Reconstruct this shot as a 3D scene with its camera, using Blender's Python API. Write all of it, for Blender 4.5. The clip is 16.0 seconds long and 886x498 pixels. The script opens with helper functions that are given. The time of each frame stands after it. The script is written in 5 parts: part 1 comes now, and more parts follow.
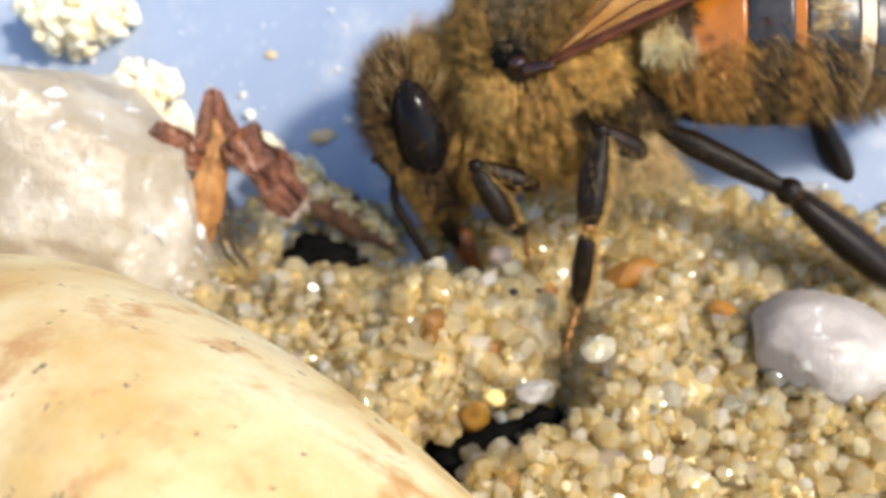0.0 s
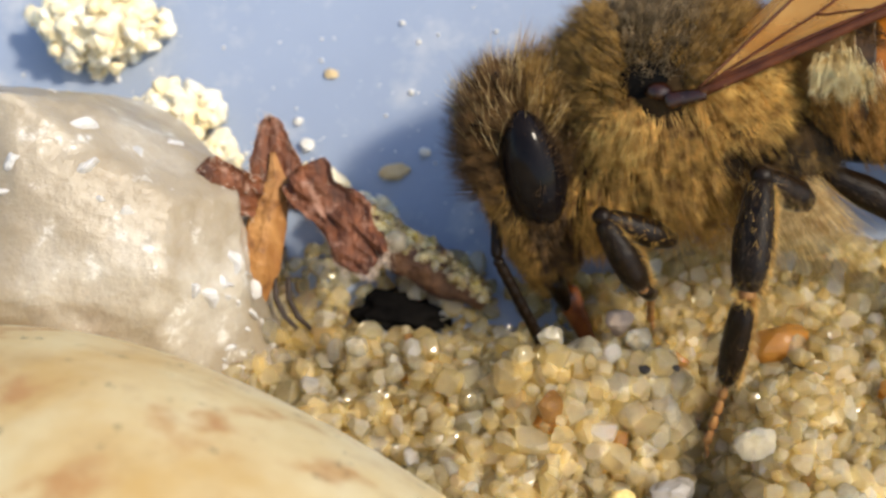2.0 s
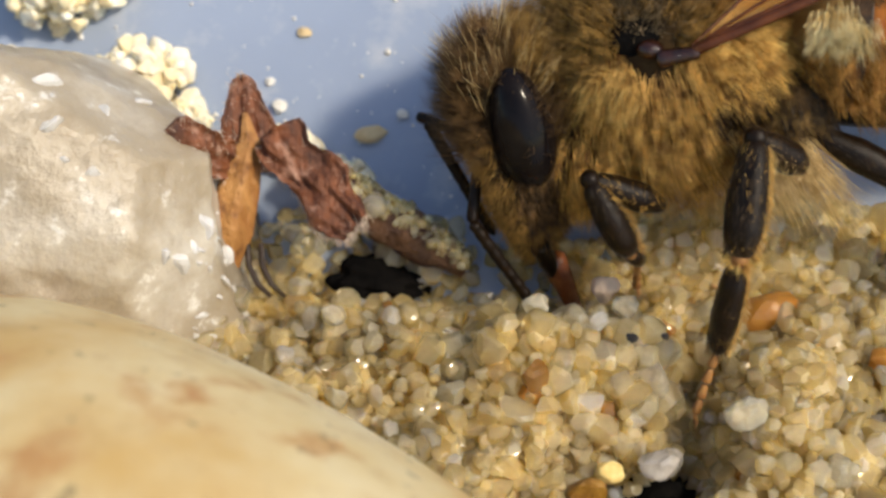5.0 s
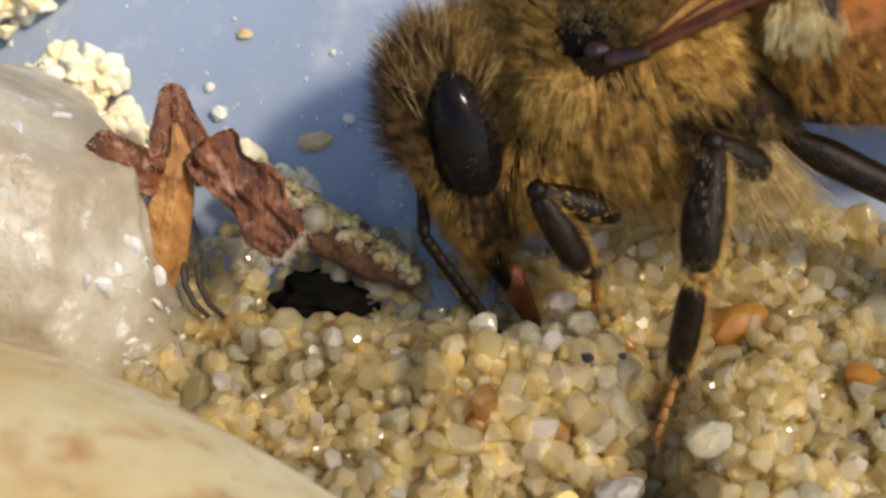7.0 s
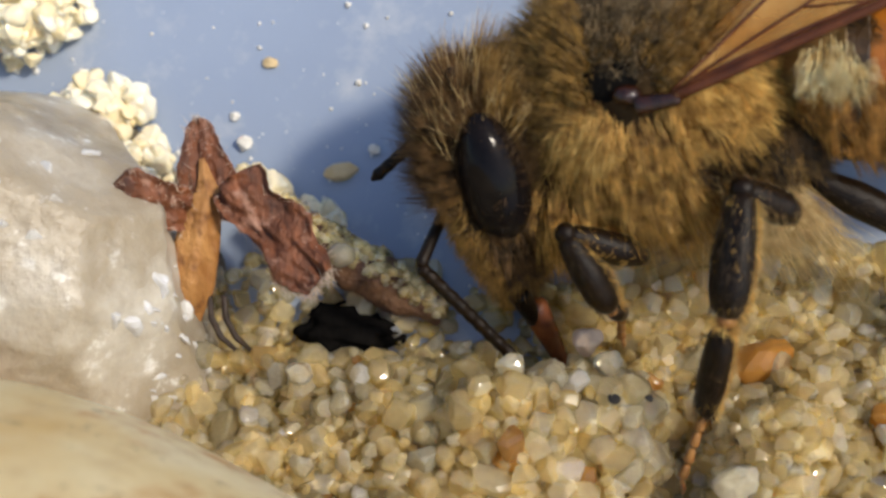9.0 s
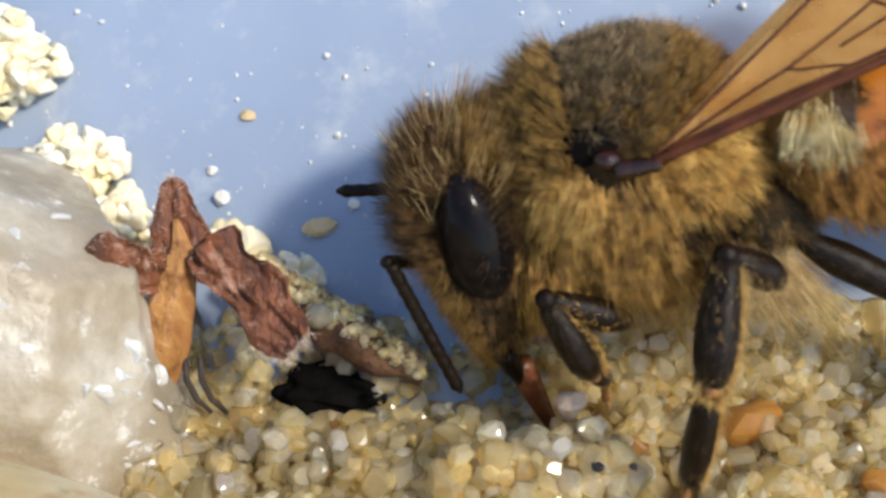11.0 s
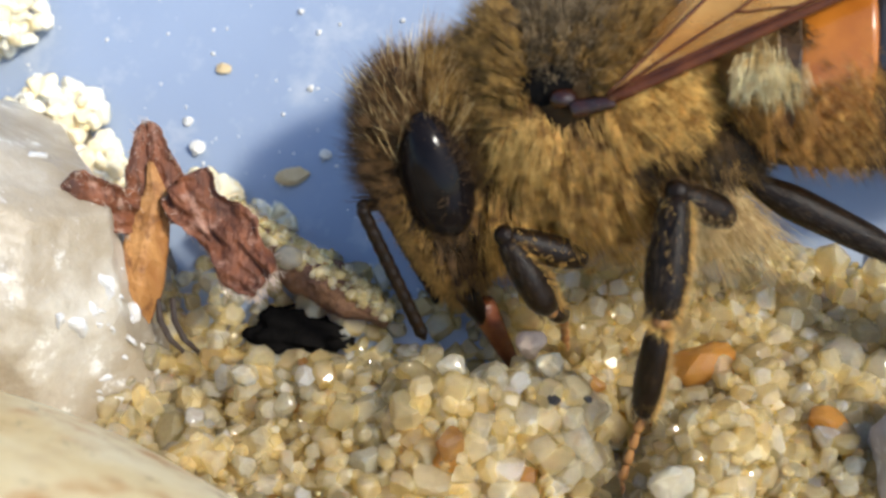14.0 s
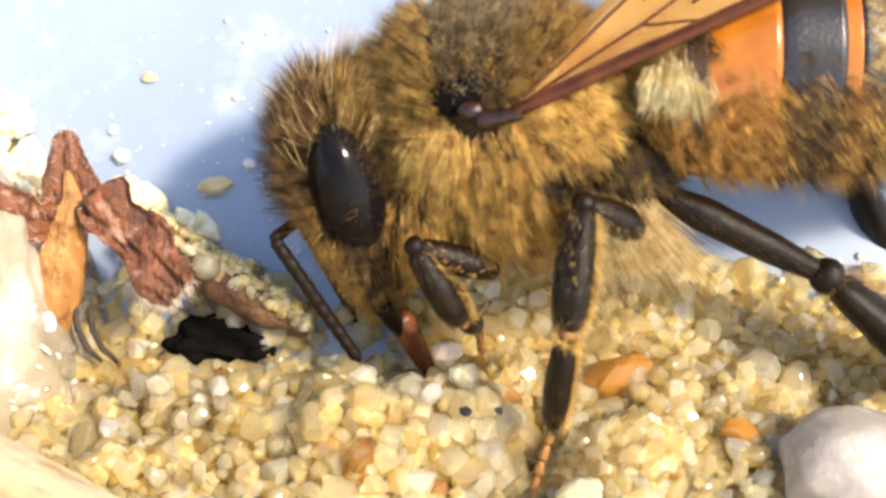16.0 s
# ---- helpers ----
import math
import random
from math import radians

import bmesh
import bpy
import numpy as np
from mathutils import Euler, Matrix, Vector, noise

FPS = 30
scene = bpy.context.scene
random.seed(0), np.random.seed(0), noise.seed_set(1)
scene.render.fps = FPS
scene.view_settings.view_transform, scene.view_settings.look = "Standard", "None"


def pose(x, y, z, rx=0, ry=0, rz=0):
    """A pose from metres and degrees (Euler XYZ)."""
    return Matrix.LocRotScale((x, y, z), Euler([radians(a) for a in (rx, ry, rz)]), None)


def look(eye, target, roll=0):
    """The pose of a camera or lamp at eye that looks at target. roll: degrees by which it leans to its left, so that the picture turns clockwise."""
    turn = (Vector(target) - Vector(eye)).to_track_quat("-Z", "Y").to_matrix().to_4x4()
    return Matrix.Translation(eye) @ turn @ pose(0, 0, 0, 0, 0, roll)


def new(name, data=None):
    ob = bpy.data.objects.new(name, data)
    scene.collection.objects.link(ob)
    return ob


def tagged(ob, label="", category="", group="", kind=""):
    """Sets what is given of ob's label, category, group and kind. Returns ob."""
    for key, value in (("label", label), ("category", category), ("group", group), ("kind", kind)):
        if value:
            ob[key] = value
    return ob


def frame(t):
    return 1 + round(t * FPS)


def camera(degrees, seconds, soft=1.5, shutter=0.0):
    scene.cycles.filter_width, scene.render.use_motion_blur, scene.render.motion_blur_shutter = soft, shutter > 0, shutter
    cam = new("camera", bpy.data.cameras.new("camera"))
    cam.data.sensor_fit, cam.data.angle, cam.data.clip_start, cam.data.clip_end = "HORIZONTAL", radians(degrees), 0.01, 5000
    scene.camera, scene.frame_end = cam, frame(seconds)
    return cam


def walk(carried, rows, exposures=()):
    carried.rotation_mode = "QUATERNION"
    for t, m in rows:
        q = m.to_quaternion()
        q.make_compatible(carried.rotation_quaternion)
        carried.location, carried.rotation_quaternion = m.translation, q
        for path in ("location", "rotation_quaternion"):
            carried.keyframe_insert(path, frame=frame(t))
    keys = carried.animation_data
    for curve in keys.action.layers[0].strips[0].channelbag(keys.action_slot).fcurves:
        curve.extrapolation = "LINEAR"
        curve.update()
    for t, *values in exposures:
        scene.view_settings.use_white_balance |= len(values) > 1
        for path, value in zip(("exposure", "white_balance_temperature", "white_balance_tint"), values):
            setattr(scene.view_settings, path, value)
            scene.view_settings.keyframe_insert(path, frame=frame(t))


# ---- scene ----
import collections

MM = 0.001          # everything below is thought of in millimetres

# ---- camera ----
cam = camera(40.0, 16.0, soft=2.8)
cam.data.dof.use_dof, cam.data.dof.focus_distance, cam.data.dof.aperture_fstop = True, 0.0200, 150.0
PATH = [
    (0, pose(0.001679, -0.016633, 0.018846, 44.637, 1.989, 1.301)),
    (0.5, pose(0.001619, -0.015806, 0.017466, 44.014, 1.721, 1.370)),
    (1, pose(0.001588, -0.014704, 0.016956, 45.325, 1.046, 1.188)),
    (1.5, pose(0.000394, -0.013640, 0.016236, 44.814, 1.455, 1.587)),
    (2, pose(-0.000875, -0.012666, 0.016435, 44.722, 1.012, 0.745)),
    (2.5, pose(-0.000237, -0.012420, 0.015829, 45.114, 1.179, 0.643)),
    (3, pose(-0.000631, -0.012403, 0.015973, 44.920, 0.279, 0.106)),
    (3.5, pose(-0.000526, -0.012473, 0.015736, 45.000, -0.000, 0.000)),
    (3.7, pose(-0.000901, -0.012509, 0.015917, 44.688, -0.130, -0.157)),
    (5.8, pose(-0.001289, -0.011221, 0.015738, 43.294, -0.341, -0.852)),
    (6, pose(-0.001018, -0.010903, 0.015680, 43.528, 0.051, -1.250)),
    (6.5, pose(0.000354, -0.011347, 0.014694, 43.740, 0.160, -1.201)),
    (7, pose(-0.000117, -0.010896, 0.015212, 42.485, 0.808, -1.003)),
    (7.5, pose(-0.000352, -0.010475, 0.015633, 41.515, 1.505, -0.554)),
    (8, pose(0.000025, -0.010300, 0.015725, 41.187, 1.599, -0.426)),
    (8.5, pose(-0.000380, -0.010213, 0.015998, 41.338, 1.586, -0.366)),
    (9, pose(-0.000346, -0.010216, 0.015870, 41.551, 1.057, -0.476)),
    (9.2, pose(0.000357, -0.010094, 0.015804, 41.947, 1.399, -0.338)),
    (11.3, pose(-0.000072, -0.009275, 0.016120, 41.978, 1.036, -0.895)),
    (11.5, pose(0.000373, -0.009513, 0.015752, 42.060, 0.903, -0.835)),
    (12, pose(0.000505, -0.009742, 0.015787, 42.305, 0.860, -0.888)),
    (12.5, pose(0.000769, -0.009827, 0.015633, 42.327, 0.737, -0.961)),
    (13, pose(0.000700, -0.009867, 0.015555, 42.202, 0.657, -0.876)),
    (13.5, pose(0.000995, -0.010103, 0.015802, 42.322, 0.567, -1.053)),
    (14, pose(0.000455, -0.010512, 0.015861, 42.292, 0.704, -0.560)),
    (14.5, pose(0.000662, -0.010695, 0.015751, 42.582, 0.483, -0.488)),
    (15, pose(0.001180, -0.010463, 0.015612, 42.813, 0.829, -0.584)),
    (15.5, pose(0.001172, -0.010277, 0.016097, 41.908, 0.936, -0.514)),
    (16, pose(0.001602, -0.010474, 0.015880, 42.631, 0.022, -0.838)),
]
EXPOSURES = [(0, 1.04, 6700, 10), (1, 0.85, 6900, 10), (3.5, 0.68, 7300, 10), (6.5, 0.50, 7400, 10), (7.5, 0.50, 7200, 10), (8.5, 0.28, 7000, 10), (9, 0.44, 6900, 10), (11.5, 0.70, 6400, 8), (13.5, 0.82, 6300, 8), (14.5, 1.00, 6600, 8), (15, 1.57, 7100, 10), (16, 1.60, 7400, 10)]
walk(cam, PATH, EXPOSURES)

# ---- world and sun ----
SUN = Vector((0.55, -0.34, 0.76)).normalized()
world = bpy.data.worlds.new("sky")
scene.world = world
world.use_nodes = True
wn = world.node_tree
sky = wn.nodes.new("ShaderNodeTexSky")
sky.sky_type, sky.sun_disc = "NISHITA", False
sky.sun_elevation = math.asin(SUN.z)
sky.sun_rotation = math.atan2(SUN.x, SUN.y)
wn.links.new(sky.outputs["Color"], wn.nodes["Background"].inputs["Color"])
wn.nodes["Background"].inputs["Strength"].default_value = 0.15
sun_data = bpy.data.lights.new("sun", "SUN")
sun_data.energy, sun_data.angle, sun_data.color = 2.2, radians(6.0), (1.0, 0.93, 0.82)
sun = new("sun", sun_data)
sun.matrix_world = look((0.05 * SUN.x, 0.05 * SUN.y, 0.05 * SUN.z), (0, 0, 0))


# ---- materials ----
def material(name):
    m = bpy.data.materials.new(name)
    m.use_nodes = True
    nt = m.node_tree
    return m, nt, nt.nodes["Principled BSDF"]


def ramp(nt, fac, stops):
    r = nt.nodes.new("ShaderNodeValToRGB")
    els = r.color_ramp.elements
    while len(els) < len(stops):
        els.new(0.5)
    for e, (pos, col) in zip(els, stops):
        e.position, e.color = pos, (*col, 1)
    nt.links.new(fac, r.inputs["Fac"])
    return r.outputs["Color"]


def noise_of(nt, size_mm, detail=4, rough=0.55, stretch=None, coord="Object"):
    """Noise with features of about size_mm."""
    tc = nt.nodes.new("ShaderNodeTexCoord")
    n = nt.nodes.new("ShaderNodeTexNoise")
    n.inputs["Scale"].default_value = 1.0 / (size_mm * MM)
    n.inputs["Detail"].default_value, n.inputs["Roughness"].default_value = detail, rough
    out = tc.outputs[coord]
    if stretch:
        mp = nt.nodes.new("ShaderNodeMapping")
        mp.inputs["Scale"].default_value = stretch
        nt.links.new(out, mp.inputs["Vector"])
        out = mp.outputs["Vector"]
    nt.links.new(out, n.inputs["Vector"])
    return n.outputs["Fac"]


def mixed(nt, a, b, fac, mode="MIX"):
    mx = nt.nodes.new("ShaderNodeMix")
    mx.data_type, mx.blend_type = "RGBA", mode
    for sock, val in ((6, a), (7, b), (0, fac)):
        if hasattr(val, "is_linked"):
            nt.links.new(val, mx.inputs[sock])
        else:
            mx.inputs[sock].default_value = (*val, 1) if sock else val
    return mx.outputs[2]


def bump(nt, bsdf, height, depth_mm, strength=1.0):
    b = nt.nodes.new("ShaderNodeBump")
    b.inputs["Distance"].default_value, b.inputs["Strength"].default_value = depth_mm * MM, strength
    nt.links.new(height, b.inputs["Height"])
    nt.links.new(b.outputs["Normal"], bsdf.inputs["Normal"])


def plain(name, lo, hi, size_mm, rough, bump_mm=0.02, size2=None, spots=None, metal=0.0, coat=0.0, stretch=None):
    """Two colours mixed by a coarse and a fine noise, with relief."""
    m, nt, b = material(name)
    n1 = noise_of(nt, size_mm, 5, 0.6, stretch)
    n2 = noise_of(nt, size2 or size_mm / 7, 4, 0.6, stretch)
    col = ramp(nt, n1, [(0.3, lo), (0.7, hi)])
    dark = tuple(c * 0.6 for c in lo)
    col = mixed(nt, col, dark, ramp(nt, n2, [(0.55, (0, 0, 0)), (0.8, (0.6, 0.6, 0.6))]))
    if spots:
        colour, size, a, z = spots
        col = mixed(nt, col, colour, ramp(nt, noise_of(nt, size, 3, 0.5), [(a, (0, 0, 0)), (z, (1, 1, 1))]))
    nt.links.new(col, b.inputs["Base Color"])
    b.inputs["Roughness"].default_value, b.inputs["Metallic"].default_value = rough, metal
    b.inputs["Coat Weight"].default_value = coat
    bump(nt, b, n2, bump_mm)
    return m


def grain_material(name, use_object, stops, glow=0.5, glassy=0.57, reach=0.42):
    """Translucent quartz grains: frosted outside, part of the light passes through them and comes out honey-coloured."""
    m, nt, b = material(name)
    if use_object:
        rnd = nt.nodes.new("ShaderNodeObjectInfo").outputs["Random"]
    else:
        rnd = nt.nodes.new("ShaderNodeNewGeometry").outputs["Random Per Island"]
    col = ramp(nt, rnd, stops)
    veins = noise_of(nt, 0.32, 4, 0.65)
    col = mixed(nt, col, (0.74, 0.52, 0.22), ramp(nt, veins, [(0.5, (0, 0, 0)), (0.75, (0.16, 0.16, 0.16))]))
    nt.links.new(col, b.inputs["Base Color"])
    b.inputs["Roughness"].default_value = 0.4
    b.inputs["Specular IOR Level"].default_value = 0.0
    relief = noise_of(nt, 0.16, 5, 0.65)
    bump(nt, b, relief, 0.015, 0.4)
    b.subsurface_method = "BURLEY"
    b.inputs["Subsurface Weight"].default_value = 1.0
    b.inputs["Subsurface Radius"].default_value = (1.0, 0.82, 0.48)
    b.inputs["Subsurface Scale"].default_value = reach * MM
    tl = nt.nodes.new("ShaderNodeBsdfTranslucent")
    nt.links.new(mixed(nt, col, (1.0, 0.90, 0.60), 1.0, "MULTIPLY"), tl.inputs["Color"])
    milky = nt.nodes.new("ShaderNodeMixShader")
    milky.inputs["Fac"].default_value = glow
    nt.links.new(b.outputs[0], milky.inputs[1])
    nt.links.new(tl.outputs[0], milky.inputs[2])
    through_it = nt.nodes.new("ShaderNodeBsdfTransparent")
    through_it.inputs["Color"].default_value = (1.0, 0.96, 0.82, 1)
    bent = nt.nodes.new("ShaderNodeBsdfRefraction")
    bent.inputs["Color"].default_value = (1.0, 0.95, 0.84, 1)
    bent.inputs["Roughness"].default_value, bent.inputs["IOR"].default_value = 0.1, 1.2
    clear = nt.nodes.new("ShaderNodeMixShader")
    clear.inputs["Fac"].default_value = 0.22
    nt.links.new(through_it.outputs[0], clear.inputs[1])
    nt.links.new(bent.outputs[0], clear.inputs[2])
    fr = nt.nodes.new("ShaderNodeMath")
    fr.operation = "MULTIPLY"
    fr.inputs[1].default_value = 7.3
    nt.links.new(rnd, fr.inputs[0])
    fc = nt.nodes.new("ShaderNodeMath")
    fc.operation = "FRACT"
    nt.links.new(fr.outputs[0], fc.inputs[0])
    sc = nt.nodes.new("ShaderNodeMapRange")
    sc.inputs["To Min"].default_value = glassy * 0.8
    sc.inputs["To Max"].default_value = min(1.0, glassy * 1.2)
    nt.links.new(fc.outputs[0], sc.inputs["Value"])
    cloud = nt.nodes.new("ShaderNodeMapRange")
    cloud.inputs["From Min"].default_value, cloud.inputs["From Max"].default_value = 0.35, 0.62
    cloud.inputs["To Min"].default_value, cloud.inputs["To Max"].default_value = 1.06, 0.92
    nt.links.new(noise_of(nt, 0.22, 3, 0.6), cloud.inputs["Value"])
    part_clear = nt.nodes.new("ShaderNodeMath")
    part_clear.operation = "MULTIPLY"
    part_clear.use_clamp = True
    nt.links.new(sc.outputs["Result"], part_clear.inputs[0])
    nt.links.new(cloud.outputs["Result"], part_clear.inputs[1])
    both = nt.nodes.new("ShaderNodeMixShader")
    nt.links.new(part_clear.outputs[0], both.inputs["Fac"])
    nt.links.new(milky.outputs[0], both.inputs[1])
    nt.links.new(clear.outputs[0], both.inputs[2])
    shine = nt.nodes.new("ShaderNodeBsdfGlossy")
    shine.inputs["Roughness"].default_value = 0.11
    fres = nt.nodes.new("ShaderNodeFresnel")
    fres.inputs["IOR"].default_value = 1.5
    final = nt.nodes.new("ShaderNodeMixShader")
    nt.links.new(fres.outputs[0], final.inputs["Fac"])
    nt.links.new(both.outputs[0], final.inputs[1])
    nt.links.new(shine.outputs[0], final.inputs[2])
    nt.links.new(final.outputs[0], nt.nodes["Material Output"].inputs["Surface"])
    return m


SAND_STOPS = [(0.0, (0.50, 0.22, 0.05)), (0.012, (0.78, 0.62, 0.30)), (0.15, (0.87, 0.71, 0.38)), (0.5, (0.92, 0.79, 0.48)),
              (0.88, (0.94, 0.88, 0.67)), (0.975, (0.97, 0.95, 0.88))]
M_GRAIN = grain_material("quartz sand", False, SAND_STOPS)
M_GRAIN_ONE = grain_material("quartz sand single", True, SAND_STOPS, 0.5, 0.55, 0.3)
M_CLUMP_ONE = grain_material("pale sand clump", True, [(0.0, (0.92, 0.76, 0.44)), (0.4, (0.96, 0.86, 0.60)), (1.0, (0.99, 0.95, 0.80))], 0.08, 0.03, 0.03)
M_CLEAR = grain_material("large clear grain", True, [(0.0, (0.92, 0.84, 0.66)), (1.0, (0.98, 0.91, 0.72))], 0.25, 0.7, 0.2)
M_BED = plain("packed sand", (0.76, 0.58, 0.26), (0.92, 0.81, 0.50), 0.8, 0.8, 0.08, 0.15)
M_AMBER = grain_material("amber grain", True, [(0.0, (0.60, 0.19, 0.02)), (0.5, (0.70, 0.27, 0.04)), (1.0, (0.80, 0.40, 0.09))], 0.5, 0.12, 0.3)
M_SEED = plain("brown seed coat", (0.20, 0.085, 0.012), (0.40, 0.21, 0.03), 0.3, 0.3, 0.03)
M_TAN = plain("tan grain", (0.60, 0.42, 0.20), (0.75, 0.58, 0.32), 0.3, 0.45, 0.02)
M_YELLOWISH = plain("yellow grain", (0.80, 0.55, 0.16), (0.92, 0.74, 0.32), 0.2, 0.35, 0.03)
M_WHITE = plain("white grain", (0.72, 0.68, 0.58), (0.86, 0.83, 0.76), 0.3, 0.3, 0.02)
M_BLACK = plain("black grain", (0.006, 0.005, 0.005), (0.015, 0.013, 0.012), 0.2, 0.7, 0.01)
M_PINK = plain("pinkish grain", (0.62, 0.44, 0.30), (0.76, 0.60, 0.44), 0.3, 0.5, 0.02)
# near-black for hollows: painted shade in the sand, and the wing root
M_DARK = plain("painted black of deep hollows", (0.003, 0.003, 0.003), (0.010, 0.009, 0.008), 0.5, 0.95, 0.05)
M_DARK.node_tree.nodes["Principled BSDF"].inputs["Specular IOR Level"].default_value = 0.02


def plate_material():
    m, nt, b = material("blue painted plate")
    col = ramp(nt, noise_of(nt, 9, 4, 0.6), [(0.3, (0.25, 0.31, 0.42)), (0.7, (0.32, 0.38, 0.48))])
    fine = noise_of(nt, 0.5, 5, 0.7)
    col = mixed(nt, col, (0.42, 0.45, 0.50), ramp(nt, fine, [(0.58, (0, 0, 0)), (0.8, (0.5, 0.5, 0.5))]))
    col = mixed(nt, col, (0.60, 0.61, 0.60), ramp(nt, noise_of(nt, 1.3, 5, 0.6), [(0.55, (0, 0, 0)), (0.78, (0.7, 0.7, 0.7))]))
    nt.links.new(col, b.inputs["Base Color"])
    b.inputs["Roughness"].default_value = 0.42
    bump(nt, b, fine, 0.01, 0.6)
    return m


M_PLATE = plate_material()


def pebble_material():
    m, nt, b = material("cream pebble")
    col = ramp(nt, noise_of(nt, 4.0, 5, 0.6), [(0.33, (0.60, 0.38, 0.13)), (0.5, (0.71, 0.55, 0.28)), (0.66, (0.80, 0.69, 0.45))])
    col = mixed(nt, col, (0.50, 0.25, 0.08), ramp(nt, noise_of(nt, 1.3, 4, 0.6), [(0.55, (0, 0, 0)), (0.67, (0.95, 0.95, 0.95))]))
    col = mixed(nt, col, (0.46, 0.28, 0.11), ramp(nt, noise_of(nt, 0.8, 5, 0.65), [(0.52, (0, 0, 0)), (0.72, (0.6, 0.6, 0.6))]))
    col = mixed(nt, col, (0.10, 0.07, 0.03), ramp(nt, noise_of(nt, 0.45, 3, 0.6), [(0.65, (0, 0, 0)), (0.72, (0.85, 0.85, 0.85))]))
    nt.links.new(col, b.inputs["Base Color"])
    b.inputs["Roughness"].default_value = 0.5
    bump(nt, b, noise_of(nt, 0.35, 5, 0.65), 0.05, 0.6)
    return m


def quartz_material(name, lo, mid, hi, rough=0.3):
    m, nt, b = material(name)
    col = ramp(nt, noise_of(nt, 2.2, 6, 0.65), [(0.25, lo), (0.5, mid), (0.7, hi)])
    col = mixed(nt, col, (0.30, 0.24, 0.17), ramp(nt, noise_of(nt, 0.4, 3, 0.5), [(0.70, (0, 0, 0)), (0.78, (0.5, 0.5, 0.5))]))
    nt.links.new(col, b.inputs["Base Color"])
    b.inputs["Roughness"].default_value = rough
    b.inputs["Transmission Weight"].default_value = 0.15
    b.inputs["Subsurface Weight"].default_value = 0.3
    b.inputs["Subsurface Radius"].default_value = (0.9, 0.8, 0.6)
    b.inputs["Subsurface Scale"].default_value = 1.0 * MM
    cells = nt.nodes.new("ShaderNodeTexVoronoi")
    cells.inputs["Scale"].default_value = 1.0 / (1.1 * MM)
    tc = nt.nodes.new("ShaderNodeTexCoord")
    nt.links.new(tc.outputs["Object"], cells.inputs["Vector"])
    h = mixed(nt, noise_of(nt, 0.8, 6, 0.65), cells.outputs["Distance"], 0.45)
    bump(nt, b, h, 0.25, 0.8)
    col = mixed(nt, col, (0.92, 0.90, 0.84), ramp(nt, noise_of(nt, 0.55, 4, 0.7), [(0.60, (0, 0, 0)), (0.70, (0.7, 0.7, 0.7))]))
    nt.links.new(col, b.inputs["Base Color"])
    return m


M_PEBBLE = pebble_material()
M_QUARTZ = quartz_material("milky quartz", (0.31, 0.23, 0.13), (0.43, 0.36, 0.26), (0.68, 0.63, 0.53))
M_ROSE = quartz_material("greyish pink quartz", (0.32, 0.26, 0.21), (0.45, 0.39, 0.34), (0.62, 0.57, 0.51))
M_CHIP = quartz_material("splintered quartz", (0.66, 0.60, 0.50), (0.78, 0.75, 0.68), (0.90, 0.89, 0.86), 0.18)
M_CRYSTAL = quartz_material("clear crystal", (0.36, 0.32, 0.27), (0.48, 0.44, 0.39), (0.66, 0.62, 0.57), 0.12)
M_CALYX = plain("dry tan husk", (0.30, 0.12, 0.03), (0.58, 0.30, 0.10), 0.5, 0.55, 0.09, 0.12, spots=((0.15, 0.055, 0.018), 0.35, 0.54, 0.70), stretch=(1, 1, 0.3))
M_LOBE = plain("dry brown petal", (0.045, 0.014, 0.007), (0.26, 0.085, 0.032), 0.5, 0.55, 0.1, 0.16, spots=((0.40, 0.22, 0.15), 0.3, 0.56, 0.74), stretch=(1.6, 0.7, 0.7))
M_FUZZ = plain("pale plant fuzz", (0.62, 0.48, 0.36), (0.75, 0.62, 0.50), 0.5, 0.6, 0.0)
M_TWIG = plain("brown root bark", (0.05, 0.02, 0.014), (0.22, 0.11, 0.05), 0.45, 0.6, 0.14, 0.13)
M_STALK = plain("black stalk", (0.02, 0.012, 0.008), (0.05, 0.03, 0.02), 0.3, 0.5, 0.02)

# bee
M_CHITIN = plain("dark chitin", (0.004, 0.0025, 0.0015), (0.016, 0.008, 0.003), 0.12, 0.3, 0.014, 0.045)
M_CHITIN.node_tree.nodes["Principled BSDF"].inputs["Specular IOR Level"].default_value = 0.16
M_BODY = plain("hairy dark chitin", (0.02, 0.011, 0.005), (0.055, 0.032, 0.012), 0.4, 0.75, 0.03, 0.08)
M_BODY.node_tree.nodes["Principled BSDF"].inputs["Specular IOR Level"].default_value = 0.08
M_SIDE = plain("brown side chitin", (0.10, 0.055, 0.015), (0.22, 0.12, 0.03), 0.4, 0.5, 0.03, 0.08)
M_EYE = plain("compound eye", (0.003, 0.0025, 0.003), (0.010, 0.007, 0.006), 0.6, 0.11, 0.002, 0.05)
M_EYE.node_tree.nodes["Principled BSDF"].inputs["Specular IOR Level"].default_value = 0.13
M_TEGULA = plain("glossy red-brown tegula", (0.004, 0.002, 0.0015), (0.032, 0.008, 0.003), 0.2, 0.1, 0.01)
M_VEIN = plain("wing vein", (0.05, 0.014, 0.006), (0.12, 0.036, 0.012), 0.4, 0.35, 0.01)
M_VEIN.node_tree.nodes["Principled BSDF"].inputs["Specular IOR Level"].default_value = 0.2
M_TONGUE = plain("red-brown mouthparts", (0.12, 0.03, 0.01), (0.28, 0.09, 0.025), 0.5, 0.25, 0.02)
M_TARSUS = plain("orange-brown tarsus", (0.20, 0.075, 0.016), (0.42, 0.20, 0.05), 0.2, 0.45, 0.02)
